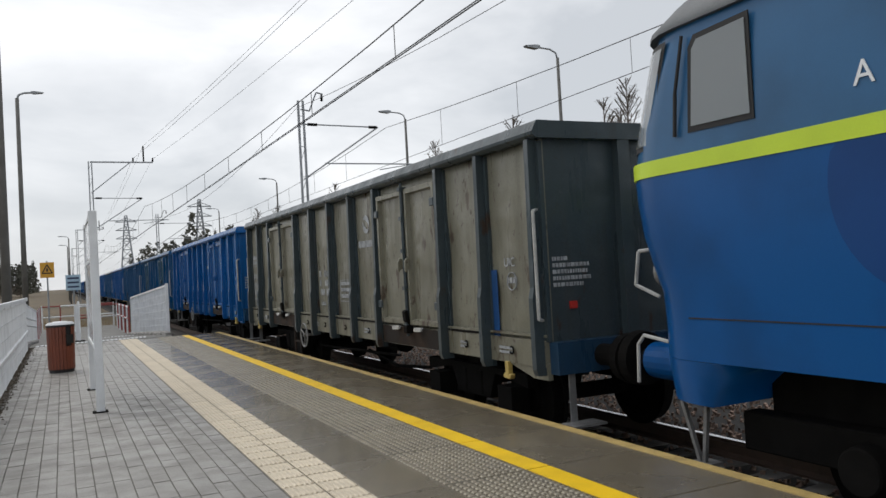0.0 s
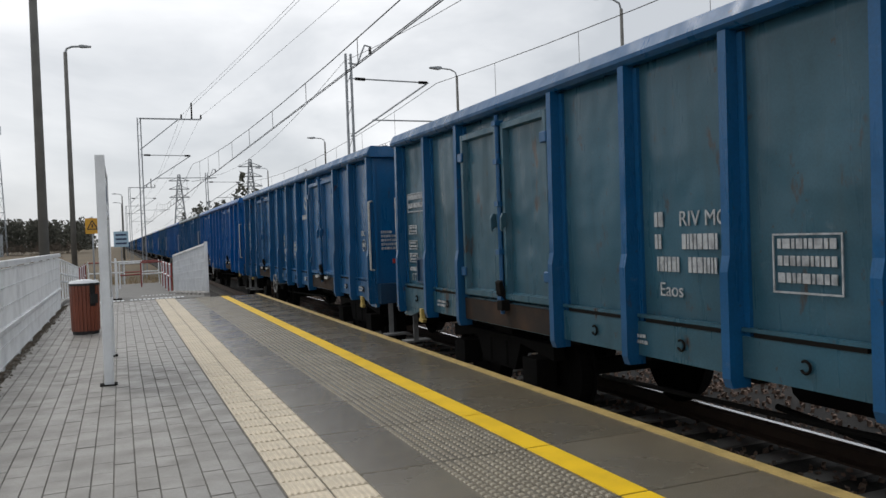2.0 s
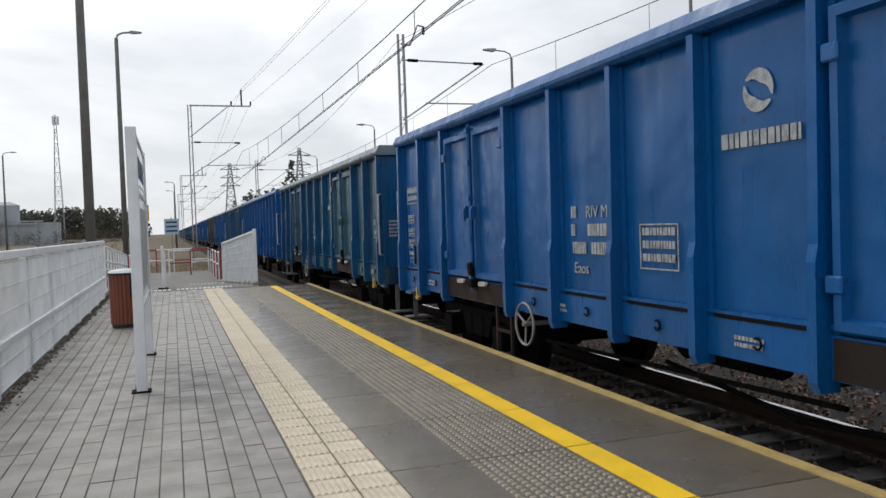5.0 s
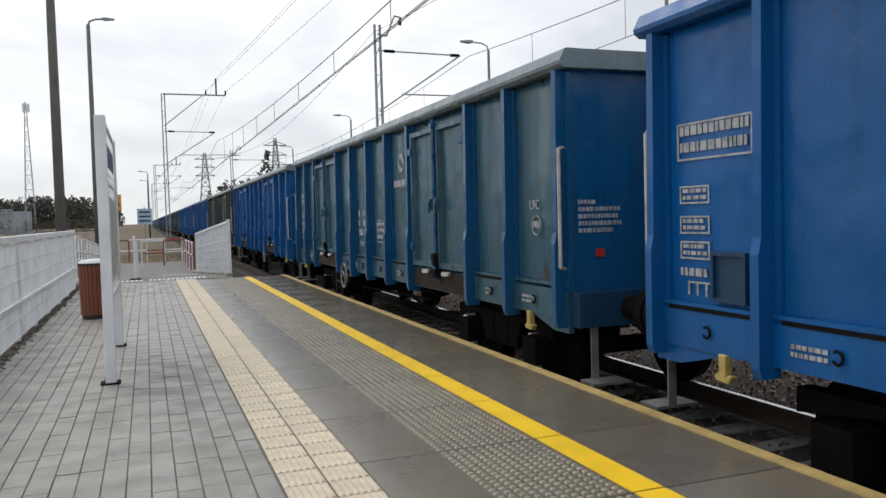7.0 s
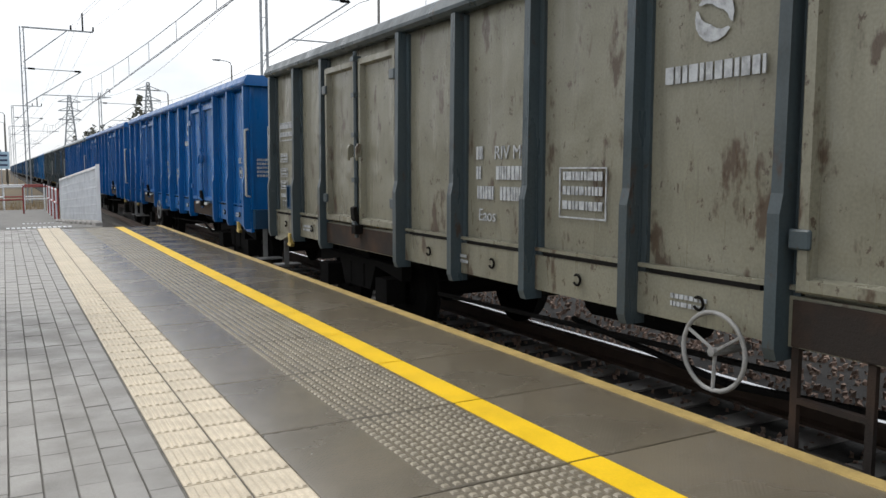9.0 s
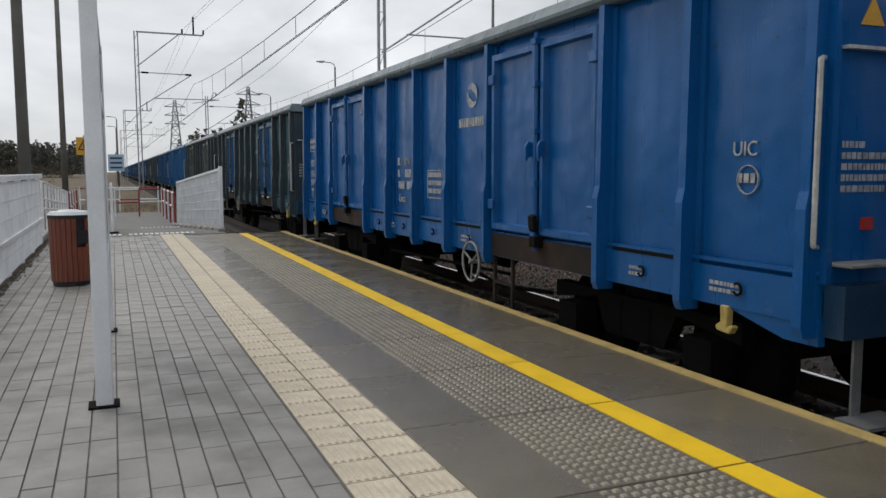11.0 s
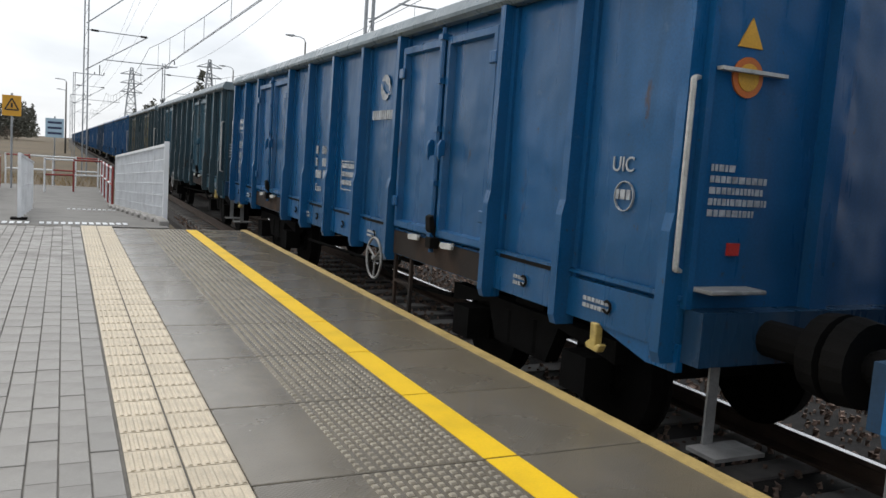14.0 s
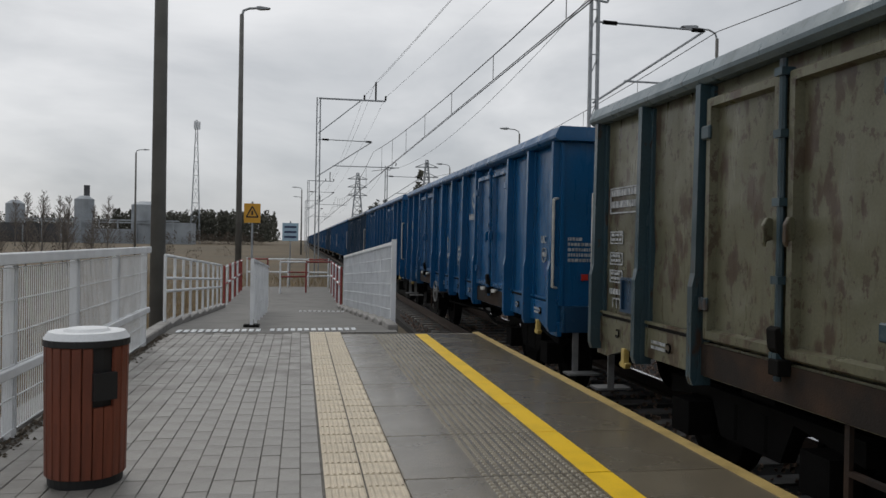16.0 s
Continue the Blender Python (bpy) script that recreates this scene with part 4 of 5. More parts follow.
def side_fittings():
    """Small fittings and dark shade strips on the platform side of the wagons that pass close by."""
    bm = bmesh.new()
    hoop(bm, (-1.435, 0, 0), 0.036, 0.009, radians(50), radians(330), 10, 5)
    ring_me = mesh_of("tie_ring", bm, M_IRON)
    # dark bar in place of the shadow line below the wall's overhang
    bm = bmesh.new()
    box(bm, -1.426, -1.38, -0.40, 0.40, 1.217, 1.243)
    shade_strip_me = mesh_of("drain_gap", bm, M_IRON)
    bm = bmesh.new()
    outline = [(-0.11, 1.175), (0.09, 1.165), (0.115, 1.185), (0.10, 1.215), (-0.10, 1.225), (-0.12, 1.20)]
    prism(bm, outline, "x", -1.50, -1.475)
    bar(bm, (-1.48, 0.0, 1.195), (-1.42, 0.0, 1.205), 0.03)
    lever_me = mesh_of("latch_lever", bm, M_OFFWHITE)
    bm = bmesh.new()
    for y0, y1, z0, z1 in ((-0.16, 0.16, 1.30, 1.325), (-0.16, 0.16, 1.595, 1.62), (-0.16, -0.135, 1.325, 1.595), (0.135, 0.16, 1.325, 1.595)):
        box(bm, -1.43, -1.38, y0, y1, z0, z1)
    box(bm, -1.405, -1.38, -0.135, 0.135, 1.325, 1.595)
    holder_me = mesh_of("label_holder", bm, M_NAVY)
    bm = bmesh.new()
    prism(bm, [(-1.42, 1.18), (-1.52, 1.30), (-1.53, 1.42), (-1.49, 1.44), (-1.47, 1.34), (-1.42, 1.30)], "y", -0.05, 0.05)
    box(bm, -1.53, -1.44, -0.09, 0.02, 1.14, 1.24)
    bevel(bm, 0.006)
    catch_me = mesh_of("door_catch", bm, M_IRON)
    for k, (w, _) in enumerate(TRAIN[:23]):
        doors = k != 8
        for y in (0.62, 1.62, 4.76, 5.84, 6.92, 8.0, 11.15, 12.2):
            o = part("tie_ring", ring_me, None, w)
            o.location = (0, y, 1.09)
        for y in (1.6, 4.76, 5.84, 6.92, 8.0, 11.15, 12.2):
            o = part("drain_gap", shade_strip_me, None, w, "dark strip standing for the shadow line under the side wall")
            o.location = (0, y, 0)
        o = part("label_holder", holder_me, None, w, "blue card holder box")
        o.location = (0, 12.0, 0)
        if doors:
            for c in (3.17, 9.59):
                o = part("door_catch", catch_me, None, w, "greasy door catch")
                o.location = (0, c, 0)
                if k % 3 != 2:
                    for q in (-0.34, 0.38):
                        o = part("latch_lever", lever_me, None, w, "off-white latch lever")
                        o.location = (0, c + q, 0)
        for o in w.children:
            if o.name.split(".")[0] in ("number_panel", "data_panel", "end_panel", "sole_bar_marks", "approval_mark", "emblem"):
                o["kind"] = "stuff"


extra_marks()
side_fittings()


def nose_ring(z, front, half, back):
    """Plan outline of the locomotive at one height: straight sides, rounded corners, bowed front."""
    pts = [(-half, back)]
    cx, cy = half - 0.5, front - 0.55
    for i in range(7):
        a = math.pi - i * math.pi / 12
        pts.append((-cx + 0.5 * math.cos(a), cy + 0.55 * math.sin(a)))
    pts.append((0.0, front + 0.05))
    pts += [(-x, y) for x, y in pts[-2::-1]]
    return [(x, y, z) for x, y in pts]


def loft(bm, rings):
    rows = [[bm.verts.new(p) for p in ring] for ring in rings]
    n = len(rows[0])
    for a, b in zip(rows, rows[1:]):
        for i in range(n):
            j = (i + 1) % n
            bm.faces.new((a[i], a[j], b[j], b[i])).smooth = True
    for cap in (bm.faces.new(rows[0]), bm.faces.new(rows[-1])):
        for e in cap.edges:
            e.smooth = False
    bmesh.ops.recalc_face_normals(bm, faces=bm.faces[:])


def build_loco():
    L = 16.0
    w = thing("locomotive", "glossy blue electric locomotive with lime stripe", "locomotive")
    # local y = 0 at the rear cab end, body towards -y; z from the rail
    levels = [(1.19, -0.19), (1.45, -0.19), (1.67, -0.17), (1.85, -0.09), (2.1, 0.01), (2.35, 0.06), (2.56, 0.08)]
    bm = bmesh.new()
    loft(bm, [nose_ring(z, f, 1.45, -L) for z, f in levels])
    part("body", bm, M_LOCO, w)
    bm = bmesh.new()
    loft(bm, [nose_ring(z, f, h, -L) for z, f, h in ((2.561, 0.08, 1.45), (2.9, 0.0, 1.45), (3.3, -0.14, 1.44), (3.58, -0.24, 1.42))])
    part("upper_body", bm, M_LOCOPALE, w, "paler blue cab upper half with sky reflection in its colour")
    bm = bmesh.new()
    loft(bm, [nose_ring(z, f, h, -L) for z, f, h in ((3.581, -0.20, 1.46), (3.62, -0.21, 1.46), (3.78, -0.40, 1.36), (3.94, -0.75, 1.12), (4.03, -1.2, 0.75))])
    part("roof", bm, M_ROOFGREY, w, "grey curved roof")
    bm = bmesh.new()
    loft(bm, [nose_ring(z, 0.088, 1.457, -L) for z in (2.55, 2.67)])
    part("stripe", bm, M_LIME, w, "lime green waist stripe")
    # nose apron, cut back behind for the wheel arch
    bm = bmesh.new()
    loft(bm, [nose_ring(z, f, 1.449, b) for z, f, b in ((0.88, -0.24, -0.93), (1.0, -0.22, -1.0), (1.1, -0.2, -1.12), (1.187, -0.19, -1.36))])
    part("apron", bm, M_LOCO, w)
    bm = bmesh.new()
    ring = [(-2.62 + 0.66 * math.cos(i * math.tau / 40), min(2.54, 2.30 + 0.66 * math.sin(i * math.tau / 40))) for i in range(40)]
    prism(bm, [p for i, p in enumerate(ring) if p[1] < 2.54 or ring[i - 1][1] < 2.54 or ring[(i + 1) % 40][1] < 2.54], "x", -1.454, -1.452)
    part("dark_disc", bm, M_LOCODARK, w, "dark blue painted disc")
    bm = bmesh.new()
    box(bm, -1.454, -1.445, -L, -0.75, 1.492, 1.502)
    part("panel_seam", bm, M_RUBBER, w)
    # side windows and the windscreen that wraps round the corners
    for s in (-1, 1):
        x = s * 1.448
        bm = bmesh.new()
        prism(bm, [(-1.46, 2.80), (-0.86, 2.81), (-0.91, 3.40), (-0.97, 3.48), (-1.46, 3.50)], "x", min(x, x + s * 0.010), max(x, x + s * 0.010))
        fr = part("window_frame", bm, M_RUBBER, w, "black rubber window frame")
        bm = bmesh.new()
        prism(bm, [(-1.43, 2.84), (-0.90, 2.85), (-0.95, 3.38), (-1.0, 3.44), (-1.43, 3.46)], "x", min(x, x + s * 0.016), max(x, x + s * 0.016))
        part("pane", bm, M_GLASS, fr)
        bm = bmesh.new()
        tube(bm, [(s * 1.47, -0.74, 2.80), (s * 1.48, -0.78, 3.1), (s * 1.46, -0.86, 3.50)], 0.014)
        part("window_bar", bm, M_RUBBER, w, "black cab hand bar")
        for grow, z0, z1, m, nm in ((0.008, 2.76, 3.52, M_RUBBER, "windscreen_seal"), (0.014, 2.80, 3.48, M_GLASS, "windscreen")):
            bm = bmesh.new()
            cols = []
            for i in range(9):
                t = (0.10 if m is M_RUBBER else 0.14) + i * (0.90 if m is M_RUBBER else 0.84) / 8
                col = []
                for z in (z0, (z0 + z1) / 2, z1):
                    f = 0.0 - (z - 2.9) * 0.35
                    a = math.pi - t * math.pi / 2
                    wide = 1.43 + grow
                    px, py = (-(wide - 0.5) + 0.5 * math.cos(a), f - 0.55 + (0.55 + grow) * math.sin(a)) if t < 1 else (-0.06, f + grow + 0.03)
                    if i == 8:
                        px, py = -0.06, f + 0.05 + grow
                    col.append(bm.verts.new((-s * px, py + 0.012, z)))
                cols.append(col)
            for p, q in zip(cols, cols[1:]):
                for k in range(2):
                    bm.faces.new((p[k], p[k + 1], q[k + 1], q[k])).smooth = True
            part(nm, bm, m, w, "pale reflecting wrapped windscreen" if m is M_GLASS else "black windscreen seal")
    for s in (-1, 1):
        bm = bmesh.new()
        rod(bm, (s * 0.875, -0.35, 1.06), (s * 0.875, 0.30, 1.06), 0.17, 0.155, seg=20)
        bf = part("buffer", bm, M_LOCO, w)
        bm = bmesh.new()
        rod(bm, (s * 0.875, 0.30, 1.06), (s * 0.875, 0.44, 1.06), 0.10, 0.09, seg=16)
        rod(bm, (s * 0.875, 0.43, 1.06), (s * 0.875, 0.53, 1.06), 0.235, 0.245, seg=24)
        part("buffer_head", bm, M_IRON, bf)
        bm = bmesh.new()
        tube(bm, [(s * 1.0, -0.05, 2.02), (s * 1.12, 0.16, 2.0), (s * 1.15, 0.18, 1.72), (s * 1.1, -0.05, 1.62)], 0.016)
        part("hand_rail", bm, M_OFFWHITE, w, "white hand rail")
        bm = bmesh.new()
        tube(bm, [(s * 1.1, -0.2, 1.25), (s * 1.13, 0.14, 1.30), (s * 1.13, 0.22, 1.22), (s * 1.13, 0.24, 0.9)], 0.016)
        part("hand_rail", bm, M_OFFWHITE, w, "white hand rail")
        bm = bmesh.new()
        rod(bm, (s * 0.95, -0.25, 1.82), (s * 0.95, 0.04, 1.82), 0.14, 0.13, seg=20)
        part("headlight", bm, M_STEELW, w, "round headlight")
        bm = bmesh.new()
        bar(bm, (s * 1.30, -0.45, 0.90), (s * 1.30, -0.62, 0.42), 0.03)
        bar(bm, (s * 1.30, -0.72, 0.90), (s * 1.30, -0.66, 0.42), 0.03)
        box(bm, s * 1.30 - 0.1, s * 1.30 + 0.1, -0.74, -0.56, 0.40, 0.43)
        part("foot_step", bm, M_STEELW, w, "worn grey foot step")
        for y in (-1.9, -4.95):
            bm = bmesh.new()
            box(bm, min(s * 0.98, s * 1.15), max(s * 0.98, s * 1.15), y - 0.6, y + 1.0, 0.55, 0.82)
            rod(bm, (s * 1.05, y, 0.6), (s * 1.28, y, 0.6), 0.17, 0.15, seg=16)
            bevel(bm, 0.012)
            part("axle_box", bm, M_IRON, w)
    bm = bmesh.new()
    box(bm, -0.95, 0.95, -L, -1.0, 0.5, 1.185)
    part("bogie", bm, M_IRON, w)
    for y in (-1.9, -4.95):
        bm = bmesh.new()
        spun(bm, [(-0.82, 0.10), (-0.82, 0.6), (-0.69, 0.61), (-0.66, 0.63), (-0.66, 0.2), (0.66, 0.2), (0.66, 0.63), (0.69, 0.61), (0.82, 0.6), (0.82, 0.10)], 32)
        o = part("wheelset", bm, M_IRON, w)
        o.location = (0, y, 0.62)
    text_on_side("A", 0.2, -1.456, -2.17, 2.84, w, M_WHITE)
    return w


LOCO = build_loco()


# ---- fences and rails ----
def mesh_panel(bm, a, b, z0, z1, pitch=0.05, wire=0.0045, rows=6, dz=0.0):
    """Welded wire mesh between two ground points; dz: the drop from a to b."""
    a, b = Vector((*a, 0)), Vector((*b, 0))
    n = int((b - a).length / pitch)
    for i in range(n + 1):
        p = a.lerp(b, i / n)
        h = dz * i / n
        bar(bm, (p.x, p.y, z0 + h), (p.x, p.y, z1 + h), wire)
    for k in range(rows):
        z = z0 + (z1 - z0) * k / (rows - 1)
        bar(bm, (a.x, a.y, z), (b.x, b.y, z + dz), wire * 1.4)


fence = thing("mesh_fence", "white painted mesh fence with flat posts and rails", "fence")
FX = -4.61
for i in range(17):
    y = -5.6 + i * 1.545
    bm = bmesh.new()
    box(bm, FX - 0.03, FX + 0.03, y - 0.05, y + 0.05, -0.2, 1.2)
    bevel(bm, 0.006)
    part("post", bm, M_WHITE, fence)
for z0, z1, d in ((1.17, 1.25, 0.045), (0.42, 0.49, 0.035)):
    bm = bmesh.new()
    box(bm, FX + 0.03, FX + 0.03 + d, -5.8, 19.2, z0, z1)
    bevel(bm, 0.008)
    part("rail", bm, M_WHITE, fence)
for i in range(16):
    y = -5.6 + i * 1.545
    bm = bmesh.new()
    mesh_panel(bm, (FX + 0.036, y + 0.02), (FX + 0.036, y + 1.525), 0.06, 1.15, pitch=0.045, wire=0.006)
    part("mesh", bm, M_WHITE, fence, "white wire mesh")

# white mesh panel along the ramp next to the track
rp = thing("ramp_fence", "tall white mesh guard panel beside the ramp", "fence")
A0, A1 = (-1.18, 21.7), (-1.55, 29.6)
bm = bmesh.new()
box(bm, A0[0] - 0.04, A0[0] + 0.04, A0[1] - 0.03, A0[1] + 0.03, -0.3, 1.40)
part("post", bm, M_WHITE, rp)
N = 6
for i in range(N):
    f0, f1 = i / N, (i + 1) / N
    p = [A0[k] + (A1[k] - A0[k]) * f0 for k in (0, 1)]
    q = [A0[k] + (A1[k] - A0[k]) * f1 for k in (0, 1)]
    zp, zq = ramp_z(p[1]), ramp_z(q[1])
    top = 1.36
    bm = bmesh.new()
    mesh_panel(bm, p, q, zp + 0.05, zp + top - 0.03, 0.04, 0.008, 7, zq - zp)
    part("mesh", bm, M_WHITE, rp, "white wire mesh")
    bm = bmesh.new()
    bar(bm, (p[0], p[1], zp + top), (q[0], q[1], zq + top), 0.05)
    bar(bm, (p[0], p[1], zp + 0.04), (q[0], q[1], zq + 0.04), 0.04)
    part("rail", bm, M_WHITE, rp)
    bm = bmesh.new()
    bar(bm, (q[0], q[1], zq - 0.5), (q[0], q[1], zq + top), 0.05)
    part("post", bm, M_WHITE, rp)


def tube_rail(name, label, pts, heights, post_step, mats, r=0.024, top=1.1):
    """Tubular railing along pts (x, y), posts painted in turn with mats."""
    t = thing(name, label, "railing")
    for a, b in zip(pts, pts[1:]):
        a, b = Vector(a), Vector(b)
        n = max(1, round((b - a).length / post_step))
        for i in range(n):
            p, q = a.lerp(b, i / n), a.lerp(b, (i + 1) / n)
            zp, zq = ramp_z(p.y), ramp_z(q.y)
            bm = bmesh.new()
            rod(bm, (p.x, p.y, zp - 0.4), (p.x, p.y, zp + top), r, seg=8)
            part("post", bm, mats[i % len(mats)], t)
            for k, h in enumerate(heights):
                bm = bmesh.new()
                rod(bm, (p.x, p.y, zp + h), (q.x, q.y, zq + h), r, seg=8)
                part("rail", bm, mats[(i + k + 1) % len(mats)], t)
        zb = ramp_z(b.y)
        bm = bmesh.new()
        rod(bm, (b.x, b.y, zb - 0.4), (b.x, b.y, zb + top), r, seg=8)
        part("post", bm, mats[0], t)
    return t


M_REDP = mat("red_railing_paint", (0.26, 0.035, 0.03), 0.55, var=0.3, scale=5)
tube_rail("ramp_railing", "white tubular railing going down the ramp", [(-4.72, 21.4), (-4.66, 29.6)], (1.1, 0.75, 0.55), 0.95, [M_WHITE])
tube_rail("crossing_railing", "red and white tubular railing at the crossing", [(-4.66, 30.4), (-4.72, 37.5)], (1.05, 0.6), 1.0, [M_REDP, M_WHITE], 0.03)
tube_rail("crossing_railing", "red and white tubular barrier across the path", [(-1.62, 37.0), (-3.35, 36.2)], (1.05, 0.55), 0.9, [M_WHITE, M_REDP], 0.03)
tube_rail("crossing_railing", "red and white tubular railing beside the track", [(-1.60, 30.2), (-1.62, 36.4)], (1.05, 0.6), 1.0, [M_REDP, M_WHITE], 0.03)
tube_rail("crossing_railing", "red and white tubular barrier behind the path", [(-4.7, 40.2), (-1.6, 40.2)], (1.05, 0.55), 0.8, [M_WHITE, M_REDP, M_WHITE], 0.03)
# low glazed divider in the middle of the ramp
dv = thing("ramp_divider", "thin white mesh divider in the middle of the ramp", "railing")
for i in range(6):
    y0, y1 = 21.5 + i * 1.1, 21.5 + (i + 1) * 1.1
    bm = bmesh.new()
    bar(bm, (-3.43, y0, ramp_z(y0)), (-3.43, y0, ramp_z(y0) + 1.05), 0.05)
    part("post", bm, M_WHITE, dv)
    bm = bmesh.new()
    mesh_panel(bm, (-3.43, y0), (-3.43, y1), ramp_z(y0) + 0.1, ramp_z(y0) + 1.0, 0.06, 0.006, 5, ramp_z(y1) - ramp_z(y0))
    bar(bm, (-3.43, y0, ramp_z(y0) + 1.05), (-3.43, y1, ramp_z(y1) + 1.05), 0.04)
    part("mesh", bm, M_WHITE, dv)
bm = bmesh.new()
box(bm, -3.55, -3.31, 21.38, 21.62, 0.0, 0.025)
part("base_plate", bm, M_IRON, dv)

# litter bin
BIN_SCALE = 1.05
bin_ = thing("litter_bin", "round litter bin of red-brown slats with grey lid", "litter bin", (-3.86, 13.42, 0))
bm = bmesh.new()
rod(bm, (0, 0, 0.0), (0, 0, 0.06), 0.185, 0.19, seg=28)
part("base", bm, M_BLACK, bin_)
bm = bmesh.new()
rod(bm, (0, 0, 0.03), (0, 0, 0.74), 0.175, 0.19, seg=28)
part("liner", bm, M_BLACK, bin_)
bm = bmesh.new()
prism(bm, [(0.0, 0.05), (0.022, 0.05), (0.03, 0.73), (0.008, 0.73)], "y", -0.024, 0.024)
bevel(bm, 0.004)
slat = mesh_of("slat", bm, M_BINWOOD)
bm = bmesh.new()
prism(bm, [(0.0, 0.05), (0.022, 0.05), (0.026, 0.42), (0.004, 0.42)], "y", -0.024, 0.024)
slat_short = mesh_of("slat_low", bm, M_BINWOOD)
for i in range(24):
    a = i * 15
    o = part("slat", slat_short if a in (300, 315) else slat, None, bin_)
    o.matrix_basis = pose(0.178 * math.cos(radians(a)), 0.178 * math.sin(radians(a)), 0, 0, 0, a)
bm = bmesh.new()
rod(bm, (0, 0, 0.73), (0, 0, 0.765), 0.215, seg=32)
part("band", bm, M_BLACK, bin_)
bm = bmesh.new()
rod(bm, (0, 0, 0.765), (0, 0, 0.80), 0.215, 0.19, seg=32)
rod(bm, (0, 0, 0.80), (0, 0, 0.815), 0.12, 0.10, seg=24)
part("lid", bm, M_WHITE, bin_, "pale grey wet lid")
bm = bmesh.new()
box(bm, -0.02, 0.035, -0.06, 0.06, 0.46, 0.60)
o = part("ash_box", bm, M_BLACK, bin_, "black ashtray box")
o.matrix_basis = pose(0.19 * math.cos(radians(308)), 0.19 * math.sin(radians(308)), 0, 0, 0, 308)

bin_.scale = (BIN_SCALE, BIN_SCALE, BIN_SCALE)

# timetable board on two posts
sg = thing("notice_board", "white notice board between two flat white posts", "notice board", (-3.465, 0, 0))
for y in (8.13, 10.35):
    bm = bmesh.new()
    box(bm, -0.045, 0.045, y - 0.045, y + 0.045, -0.02, 2.27)
    bevel(bm, 0.01, 2)
    part("post", bm, M_WHITE, sg)
    bm = bmesh.new()
    box(bm, -0.085, 0.075, y - 0.075, y + 0.075, 0.0, 0.012)
    part("foot_plate", bm, M_IRON, sg)
bm = bmesh.new()
box(bm, -0.028, 0.028, 8.18, 10.30, 0.70, 2.22)
bevel(bm, 0.006)
brd = part("board", bm, M_BOARD, sg)
bm = bmesh.new()
for z in (0.70, 1.70, 2.20):
    box(bm, -0.04, 0.04, 8.178, 10.302, z, z + 0.035)
part("frame", bm, M_WHITE, sg)
bm = bmesh.new()
box(bm, 0.029, 0.033, 8.35, 9.9, 1.80, 2.12)
part("name_plate", bm, M_BOARD, brd)
for i in range(7):
    bm = bmesh.new()
    box(bm, 0.0335, 0.036, 8.5 + i * 0.19, 8.62 + i * 0.19, 1.86, 2.06)
    part("lettering_bar", bm, M_BLUEINK, brd)
for j in range(3):
    bm = bmesh.new()
    box(bm, 0.029, 0.033, 8.4 + j * 0.62, 8.92 + j * 0.62, 0.85, 1.6)
    part("timetable", bm, M_OFFWHITE, brd, "printed timetable sheet")


# ---- lamps, signs ----
def street_lamp(x, y, h, base, arm=0.9, r=0.11, turn=0.0, label="grey concrete lamp post with a single arm"):
    t = thing("street_lamp", label, "street lamp", (x, y, base), turn, "lamp posts")
    bm = bmesh.new()
    rod(bm, (0, 0, -0.2), (0, 0, h), r, r * 0.62, seg=10)
    part("pole", bm, M_POLE, t, smooth=True)
    bm = bmesh.new()
    tube(bm, [(0, 0, h - 0.05), (0.08, 0, h + 0.2), (0.35, 0, h + 0.32), (arm, 0, h + 0.36)], r * 0.35, 8)
    part("arm", bm, M_GALV, t)
    bm = bmesh.new()
    prism(bm, [(arm - 0.05, -0.05), (arm + 0.1, -0.09), (arm + 0.55, -0.04), (arm + 0.6, 0.02), (arm + 0.1, 0.07), (arm - 0.05, 0.05)], "y", -0.11, 0.11)
    bmesh.ops.translate(bm, verts=bm.verts[:], vec=(0, 0, h + 0.37))
    part("lamp_head", bm, M_GALV, t)
    return t


street_lamp(-5.2, 23.6, 13.2, -0.95, r=0.14, arm=1.0)
street_lamp(-5.65, 48.4, 13.15, -0.95, r=0.165, arm=0.75)
street_lamp(-21.8, 106.9, 12.2, -0.95, r=0.14)
street_lamp(-2.6, 133.0, 10.0, -0.95, r=0.14, turn=180)
street_lamp(-2.6, 160.0, 10.0, -0.95, r=0.14, turn=180)
for y in (9.0, 37.5, 66.0, 94.0):
    street_lamp(13.2 if y > 30 else 14.35, y if y > 30 else 24.6, 10.1, -0.6, r=0.10, turn=180)

ws = thing("warning_sign", "yellow rectangular sign with black warning triangle on a post", "warning sign", (-4.36, 37.2, -0.45))
bm = bmesh.new()
rod(bm, (0, 0, -0.3), (0, 0, 3.12), 0.035, seg=10)
part("post", bm, M_GALV, ws)
bm = bmesh.new()
box(bm, -0.28, 0.28, -0.06, -0.04, 2.38, 3.05)
part("plate", bm, M_SIGNYEL, ws)
bm = bmesh.new()
for a, b in (((-0.2, 2.58), (0.2, 2.58)), ((0.2, 2.58), (0, 2.95)), ((0, 2.95), (-0.2, 2.58))):
    bar(bm, (a[0], -0.066, a[1]), (b[0], -0.066, b[1]), 0.045, 0.01, (0, 1, 0))
box(bm, -0.03, 0.03, -0.07, -0.062, 2.65, 2.8)
part("triangle", bm, M_BLACK, ws)
bs = thing("information_sign", "pale blue and white sign on a thin post", "sign", (-3.2, 49.6, -0.9))
bm = bmesh.new()
rod(bm, (0, 0, -0.1), (0, 0, 3.2), 0.03, seg=8)
part("post", bm, M_GALV, bs)
bm = bmesh.new()
